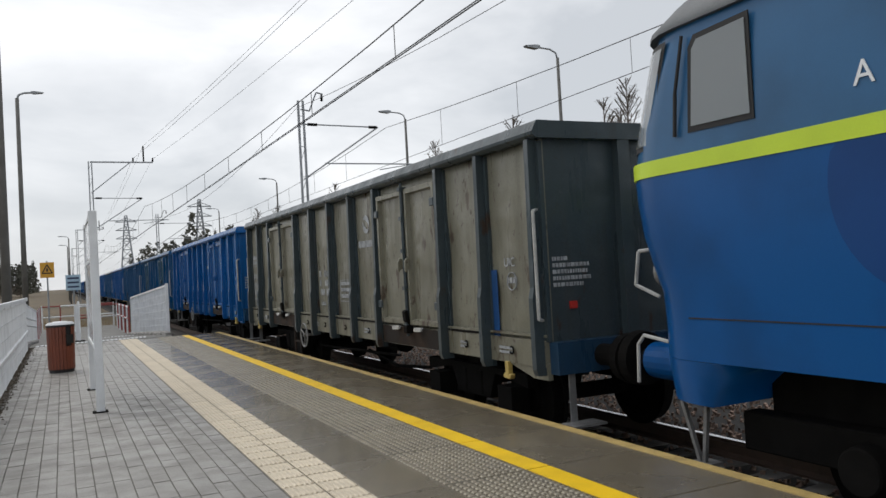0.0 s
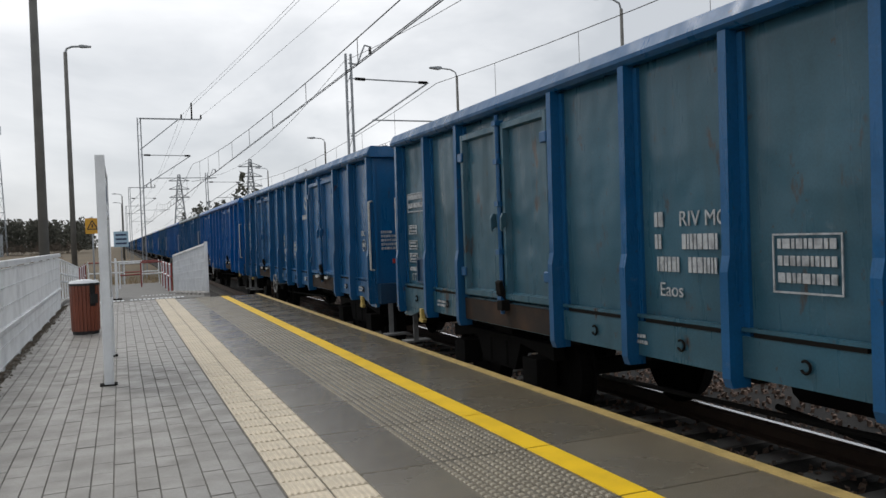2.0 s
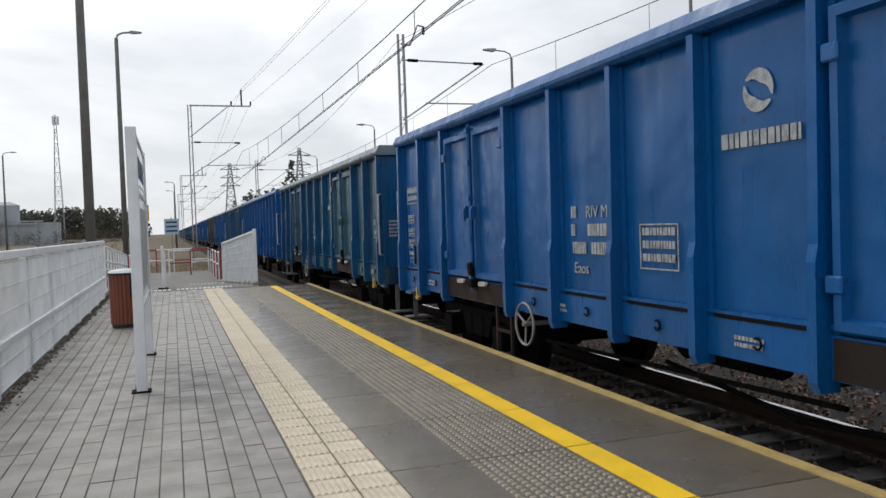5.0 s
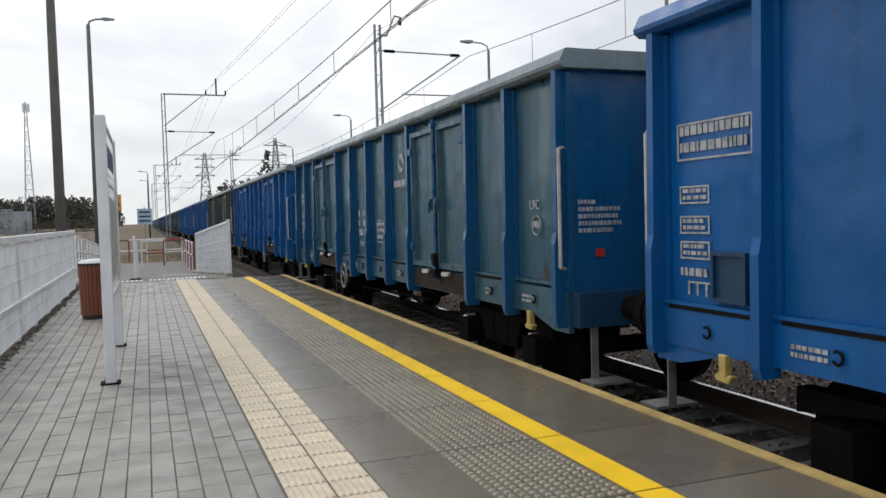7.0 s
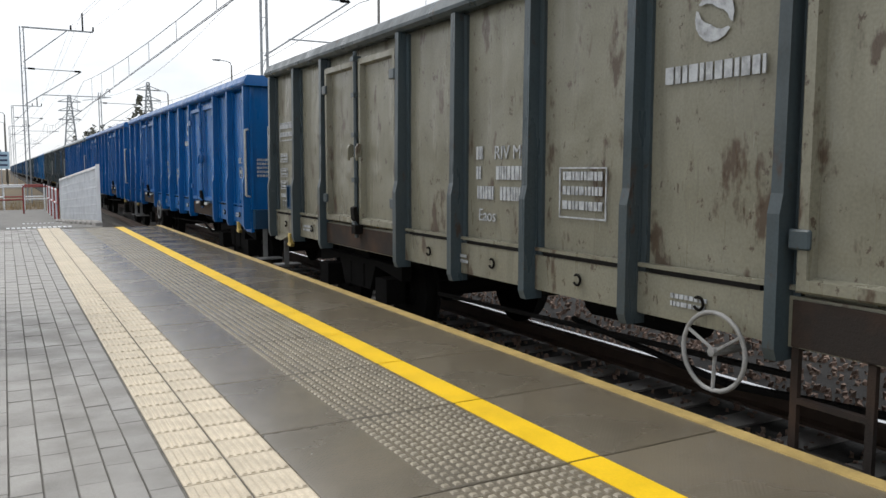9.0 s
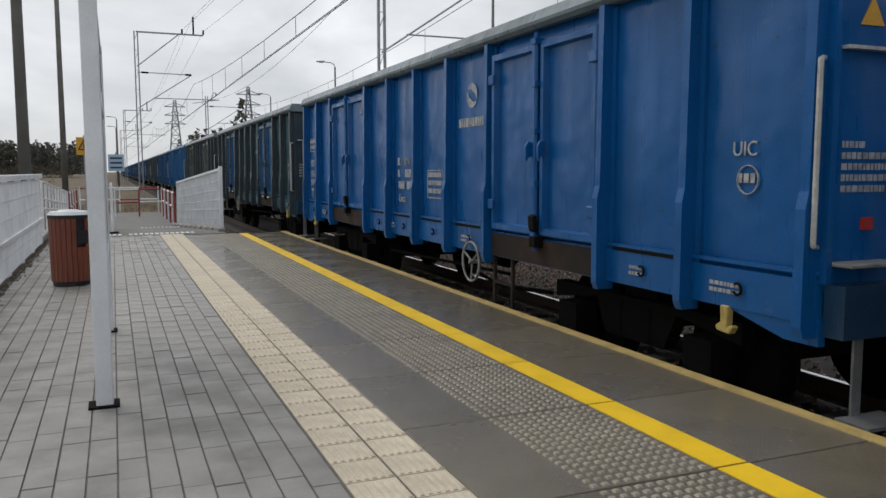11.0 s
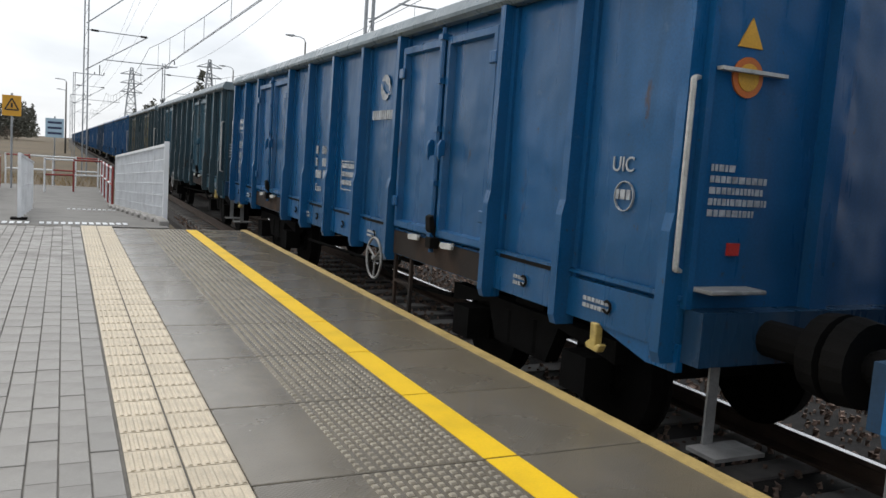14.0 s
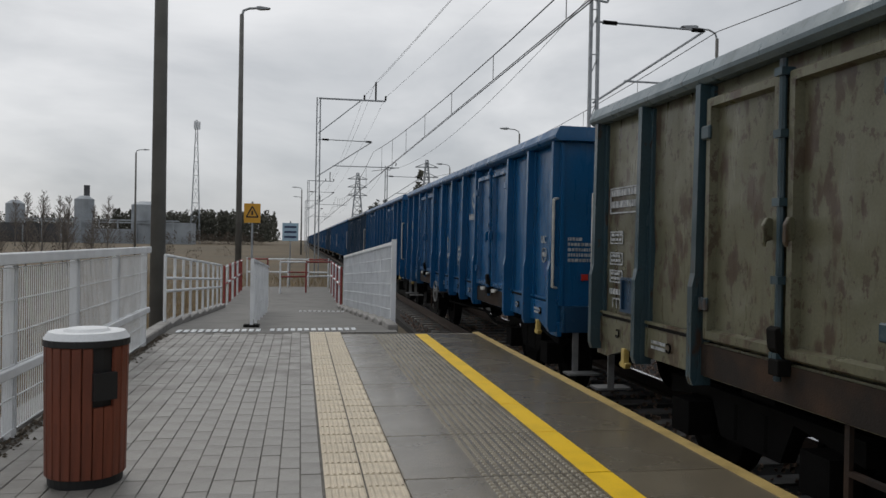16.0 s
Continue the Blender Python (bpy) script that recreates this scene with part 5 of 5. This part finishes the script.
box(bm, -0.4, 0.4, -0.05, -0.03, 2.2, 3.1)
part("plate", bm, M_SIGNBLUE, bs)
bm = bmesh.new()
for k in range(3):
    box(bm, -0.3, 0.3, -0.058, -0.05, 2.35 + k * 0.25, 2.45 + k * 0.25)
part("lettering", bm, M_BLUEINK, bs)


# ---- overhead line ----
def lattice_mast(x, y, h, side, reach, label, top_arm=True, base=-0.8):
    """A two-legged catenary mast with a top crossarm and a hinged cantilever towards side."""
    t = thing("catenary_mast", label, "catenary mast", (x, y, base), group="catenary masts")
    H = h - base
    for s in (-1, 1):
        bm = bmesh.new()
        bar(bm, (0.12 * s, 0, -0.2), (0.10 * s, 0, H), 0.075, 0.11)
        part("leg", bm, M_GALV, t)
    bm = bmesh.new()
    n = int(H / 0.6)
    for i in range(n):
        z = i * H / n
        bar(bm, (-0.11, 0, z), (0.11, 0, z + H / n * 0.9 if i % 2 else z), 0.03, 0.02)
    part("lacing", bm, M_GALV, t)
    if top_arm:
        bm = bmesh.new()
        bar(bm, (0, 0, H - 0.05), (side * reach, 0, H - 0.05), 0.09)
        bar(bm, (0, 0, H - 2.2), (side * reach * 0.62, 0, H - 0.1), 0.06)
        part("crossarm", bm, M_GALV, t)
        for f in (0.68, 0.85, 1.0):
            bm = bmesh.new()
            rod(bm, (side * reach * f, 0, H), (side * reach * f, 0, H + (1.1 if f == 0.85 else 0.28)), 0.055, seg=8)
            part("insulator", bm, M_IRON, t)
    bm = bmesh.new()
    za = 7.5 - base
    rod(bm, (0, 0, za + 0.05), (side * 3.3, 0, za), 0.028, seg=6)
    rod(bm, (0, 0, za - 2.2), (side * 3.3, 0, za), 0.032, seg=6)
    rod(bm, (side * 0.9, 0, za - 1.55), (side * 5.0, 0, za - 1.55), 0.028, seg=6)
    rod(bm, (side * 4.9, 0, za - 1.55), (side * 3.3, 0, za - 1.8), 0.02, seg=6)
    part("cantilever", bm, M_GALV, t)
    bm = bmesh.new()
    rod(bm, (side * 0.25, 0, za + 0.045), (side * 0.65, 0, za + 0.035), 0.06, seg=8)
    rod(bm, (side * 2.9, 0, za), (side * 3.25, 0, za), 0.06, seg=8)
    part("insulator", bm, M_IRON, t)
    return t


def wire_horn(x, y, z):
    """The cranked insulator arm on top of a mast between the tracks."""
    t = thing("wire_horn", "cranked steel arm with insulator on a mast top", "insulator arm", (x, y, z), group="catenary masts")
    bm = bmesh.new()
    tube(bm, [(0.0, 0, 0.0), (0.36, 0, -0.05), (0.52, 0, 0.35), (0.68, 0, 0.72), (0.95, 0, 0.66)], 0.032, 8)
    part("arm", bm, M_GALV, t)
    bm = bmesh.new()
    for i in range(4):
        rod(bm, (0.90, 0, 0.60 - i * 0.06), (0.90, 0, 0.57 - i * 0.06), 0.075, 0.045, seg=10)
    rod(bm, (0.90, 0, 0.66), (0.90, 0, 0.36), 0.025, seg=6)
    part("insulator", bm, M_IRON, t)


for y in (29.7, 84.0):
    wire_horn(5.22, y, 8.15)
lattice_mast(-1.72, 58.1, 10.1, 1, 4.1, "grey lattice catenary mast with crossarm beside the track")
lattice_mast(-1.80, 112.0, 9.0, 1, 3.2, "grey lattice catenary mast farther along the track")
lattice_mast(-1.80, 165.0, 9.0, 1, 3.2, "grey lattice catenary mast farther along the track")
lattice_mast(5.22, 29.7, 8.5, 1, 4.0, "grey lattice catenary mast between the two tracks", False)
lattice_mast(5.22, 84.0, 8.5, 1, 4.0, "grey lattice catenary mast between the two tracks", False)


def wire_line(name, label, spans, r, group="overhead wires"):
    t = thing(name, label, "wire", group=group)
    bm = bmesh.new()
    run = []
    for a, b, sag in spans:
        a, b = Vector(a), Vector(b)
        run += [a.lerp(b, i / 12) - Vector((0, 0, 4 * sag * (i / 12) * (1 - i / 12))) for i in range(1 if run else 0, 13)]
    cable(bm, run, r)
    part("wire", bm, M_WIRE, t)
    return t


SPANS = {AXIS: (-20.0, 58.1, 112.0, 165.0, 220.0, 330.0), 8.9: (-24.0, 29.7, 84.0, 138.0, 192.0, 330.0)}
for ax, nm, low, high, sag in ((AXIS, "wire over the near track", 5.2, 6.9, 1.2), (8.9, "wire over the far track", 5.9, 7.5, 0.9)):
    ys = SPANS[ax]
    wire_line("contact_wire", "dark contact " + nm, [((ax, a, low), (ax, b, low), 0.02) for a, b in zip(ys, ys[1:])], 0.011)
    wire_line("messenger_wire", "dark sagging messenger " + nm, [((ax, a, high), (ax, b, high), sag) for a, b in zip(ys, ys[1:])], 0.013)
    dr = thing("dropper_wires", "thin droppers hanging between the overhead wires", "wire")
    for a, b in zip(ys[:3], ys[1:4]):
        n = int((b - a) / 5)
        for k in range(1, n):
            f = k / n
            bm = bmesh.new()
            rod(bm, (ax, a + (b - a) * f, low), (ax, a + (b - a) * f, high - 4 * sag * f * (1 - f)), 0.009, seg=4)
            part("dropper", bm, M_WIRE, dr)
for x, z in ((1.05, 10.3), (1.75, 11.2), (2.38, 10.3)):
    wire_line("feeder_wire", "thin feeder wire on the mast tops", [((x + 4.9, -20, z + 0.3), (x, 58.1, z), 0.6), ((x, 58.1, z), (x, 165, z - 0.6), 1.0)], 0.008)
wire_line("earth_wire", "thin earth wire from mast to mast", [((5.05, a, 8.2), (5.05, b, 8.2), 1.3) for a, b in zip(SPANS[8.9][:4], SPANS[8.9][1:5])], 0.009)
wire_line("contact_wire", "second dark contact wire over the near track", [((AXIS + 0.05, a, 5.2), (AXIS + 0.05, b, 5.2), 0.02) for a, b in zip(SPANS[AXIS], SPANS[AXIS][1:])], 0.012)


# ---- distance ----
def pylon(x, y, h, wd, name="pylon", label="grey lattice power pylon far off", arms=3, steel=None, gauge=0.007):
    t = thing(name, label, "pylon", (x, y, -1))
    bm = bmesh.new()
    n = 9
    th = h * gauge
    for i in range(n):
        f0, f1 = i / n, (i + 1) / n
        a, b = wd * (1 - 0.86 * f0) / 2, wd * (1 - 0.86 * f1) / 2
        c0 = [(sx * a, sy * a, h * f0) for sx, sy in ((-1, -1), (1, -1), (1, 1), (-1, 1))]
        c1 = [(sx * b, sy * b, h * f1) for sx, sy in ((-1, -1), (1, -1), (1, 1), (-1, 1))]
        for k in range(4):
            q = (k + 1) % 4
            bar(bm, c0[k], c1[k], th * 1.5)
            bar(bm, c0[k], c1[q], th)
            bar(bm, c1[k], c1[q], th)
    part("frame", bm, steel or M_GALV, t)
    for k in range(arms):
        z = h * (0.70 + 0.11 * k)
        bm = bmesh.new()
        bar(bm, (-h * 0.13, 0, z), (h * 0.13, 0, z), th * 1.6)
        bar(bm, (h * 0.13, 0, z), (0, 0, z + h * 0.05), th)
        bar(bm, (-h * 0.13, 0, z), (0, 0, z + h * 0.05), th)
        part("arm", bm, M_GALV, t)
    return t


pylon(39.0, 275.0, 30.0, 5.0)
pylon(17.5, 300.0, 27.0, 5.5)
tw = pylon(-43.0, 330.0, 48.0, 3.6, "radio_mast", "tall pale lattice radio mast on the plain", 0, M_FACTORY, 0.0023)
bm = bmesh.new()
for a in (0, 120, 240):
    box(bm, math.cos(radians(a)) * 1.0 - 0.4, math.cos(radians(a)) * 1.0 + 0.4, math.sin(radians(a)) - 0.4, math.sin(radians(a)) + 0.4, 44.5, 47.5)
part("antenna", bm, M_BOARD, tw)


def clump_wood(name, label, x0, x1, y0, y1, n, h0, h1, material, seed, conifer):
    """A far wood: many trunks with crowns of small tufts."""
    r = random.Random(seed)
    verts, faces = [], []
    for i in range(n):
        x, y, h = r.uniform(x0, x1), r.uniform(y0, y1), r.uniform(h0, h1)
        tufts = 60
        for k in range(tufts):
            f = r.random()
            rad = (0.20 * h * (1 - f) ** 0.8 if conifer else 0.22 * h * math.sin(math.pi * min(1, f * 0.9 + 0.1))) + 0.2
            a = r.uniform(0, 6.28)
            q = rad * r.random() ** 0.5
            c = Vector((x + q * math.cos(a), y + q * math.sin(a), -1 + h * (0.12 + 0.88 * f)))
            s = h * r.uniform(0.025, 0.06)
            o = len(verts)
            for m in range(4):
                verts.append(tuple(c + Vector((r.uniform(-1, 1), r.uniform(-1, 1), r.uniform(-1, 1))) * s))
            faces += [(o, o + 1, o + 2), (o, o + 2, o + 3), (o, o + 1, o + 3)]
    me = bpy.data.meshes.new(name)
    me.from_pydata(verts, [], faces)
    me.materials.append(material)
    return tagged(new(name, me), label, "wood", kind="stuff")


clump_wood("far_wood", "conifer wood on the horizon, its colour paled for haze", -75, -13, 330, 380, 430, 10, 14, M_PINE, 1, True)
clump_wood("far_wood", "conifer wood on the horizon, its colour paled for haze", -330, -70, 380, 440, 700, 9, 12.5, M_PINE, 2, True)
clump_wood("far_bushes", "brown leafless bushes before the wood", -120, -16, 270, 330, 260, 2, 5, M_BROWNTREE, 3, False)
clump_wood("track_wood", "dark wood behind the far track", 16, 80, 120, 300, 260, 8, 14, M_PINE, 4, True)
clump_wood("near_bushes", "brown leafless bushes in the meadow", -60, -9, 60, 130, 90, 0.6, 1.8, M_BROWNTREE, 6, False)


def bare_tree(x, y, h, seed, label="leafless birch behind the far platform"):
    r = random.Random(seed)
    t = thing("bare_tree", label, "tree", (x, y, -1), group="bare trees")
    bm = bmesh.new()
    rod(bm, (0, 0, 0), (0.1, 0, h * 0.95), h * 0.012, h * 0.002, seg=6)
    part("trunk", bm, M_BARK, t)
    bm = bmesh.new()
    for i in range(56):
        f = r.uniform(0.22, 0.97)
        a = r.uniform(0, 6.28)
        ln = h * 0.26 * (1.15 - f)
        p = Vector((0.1 * f, 0, h * f * 0.95))
        q = p + Vector((math.cos(a) * ln * 0.7, math.sin(a) * ln * 0.7, ln))
        bar(bm, p, q, h * 0.0035)
        for k in range(9):
            m = p.lerp(q, r.uniform(0.3, 1))
            bar(bm, m, m + Vector((r.uniform(-1, 1), r.uniform(-1, 1), r.uniform(-0.2, 1))) * ln * 0.35, h * 0.0011)
    part("twig_crown", bm, M_BARK, t)


for i, (x, y, h) in enumerate(((48.2, 62, 21.3), (46, 63, 19.2), (43.4, 64, 17), (50.5, 66, 19), (39.5, 70, 19), (38, 72, 16.5), (37.5, 85, 18.6), (35, 88, 16), (41, 90, 18), (36, 120, 17.6), (38, 124, 16), (33, 126, 15), (34, 150, 17), (37, 180, 19))):
    bare_tree(x, y, h, i)
for i, (x, y, h) in enumerate(((-62, 190, 11), (-56, 200, 12), (-66, 210, 13), (-50, 205, 10))):
    bare_tree(x, y, h, 40 + i, "leafless tree in the meadow")
for i, (x, y, h) in enumerate(((-18.0, 60, 5.3), (-17.1, 61, 4.6), (-16.3, 59, 4.9), (-15.2, 60, 4.2), (-14.3, 60, 5.0), (-19.2, 61, 4.3), (-20.4, 60, 3.9))):
    bare_tree(x, y, h, 60 + i, "thin leafless shrub in the dry meadow")

# factory on the plain
fc = thing("factory", "pale silos and pipes of a works behind the meadow", "factory", (-64, 300, -1))
for x, d, h in ((-12, 3.2, 15), (8, 4.6, 13.5), (-34, 3, 13)):
    bm = bmesh.new()
    rod(bm, (x, 0, 0), (x, 0, h), d, seg=20)
    rod(bm, (x, 0, h), (x, 0, h + 1.2), d, d * 0.4, seg=20)
    part("silo", bm, M_FACTORY, fc, "pale cylindrical silo")
bm = bmesh.new()
rod(bm, (-12, 3, 0), (-12, 3, 20), 1.0, seg=12)
part("chimney", bm, M_FACTDARK, fc)
for x0, x1, h, m in ((-60, -18, 6.5, M_FACTDARK), (-16, 6, 5.0, M_FACTORY), (10, 24, 7.5, M_FACTORY), (-90, -62, 5, M_FACTDARK)):
    bm = bmesh.new()
    box(bm, x0, x1, -4, 8, 0, h)
    part("hall", bm, m, fc)
bm = bmesh.new()
for k in range(9):
    bar(bm, (-30 + k * 6, -5, 0), (-30 + k * 6, -5, 8), 0.4)
for z in (7.2, 8.0):
    bar(bm, (-34, -5, z), (20, -5, z), 0.45)
part("pipe_rack", bm, M_FACTORY, fc)

# leaf litter and grit along the kerb under the fence
r = random.Random(31)
verts, faces = [], []
for i in range(2600):
    y = r.uniform(0, 20.4)
    x = -4.60 + abs(r.gauss(0, 0.06))
    q, a = r.uniform(0.006, 0.022), r.uniform(0, 6.28)
    o = len(verts)
    for k in range(3):
        verts.append((x + q * math.cos(a + k * 2.1), y + q * math.sin(a + k * 2.1), 0.001))
    verts.append((x, y, 0.004 + q * r.uniform(0.4, 0.9)))
    faces += [(o, o + 1, o + 3), (o + 1, o + 2, o + 3), (o + 2, o, o + 3)]
me = bpy.data.meshes.new("leaf_litter")
me.from_pydata(verts, [], faces)
me.materials.append(M_LITTER)
tagged(new("leaf_litter", me), "dark leaf litter and grit along the fence kerb", "leaf litter", kind="stuff")

# dry grass along the fence and by the ramp
r = random.Random(12)
verts, faces = [], []
for i in range(9000):
    y = r.uniform(-3, 60)
    x = -4.95 - abs(r.gauss(0, 2.4)) if y < 44 else r.uniform(-14, -0.5)
    h = r.uniform(0.15, 0.55)
    a = r.uniform(0, 6.28)
    o = len(verts)
    dx, dy = 0.012 * math.cos(a), 0.012 * math.sin(a)
    lx, ly = r.uniform(-0.2, 0.2), r.uniform(-0.2, 0.2)
    verts += [(x - dx, y - dy, -0.96), (x + dx, y + dy, -0.96), (x + lx, y + ly, -0.96 + h)]
    faces.append((o, o + 1, o + 2))
me = bpy.data.meshes.new("dry_grass")
me.from_pydata(verts, [], faces)
me.materials.append(M_STRAW)
tagged(new("dry_grass", me), "dry straw-coloured grass behind the fence", "grass", kind="stuff")


# ---- what moves ----
def travelled(t):
    return 17.82 * t - 0.0125 * t * t


def motions():
    for w, y0 in TRAIN:
        walk(w, [(t, pose(AXIS, y0 - travelled(t), RAIL_Z)) for t in range(17)])
    frames = range(FPS * 16 + 1)
    turns = [math.degrees(travelled(i / FPS) / 0.46) for i in frames]
    for w, _ in TRAIN[:23]:
        for o in w.children_recursive:
            if o.name.split(".")[0] == "wheelset":
                x, y, z = o.location
                walk(o, [(i / FPS, pose(x, y, z, turns[i])) for i in frames])
    walk(LOCO, [(t, pose(AXIS, 3.47 - travelled(t), RAIL_Z)) for t in range(17)])


motions()
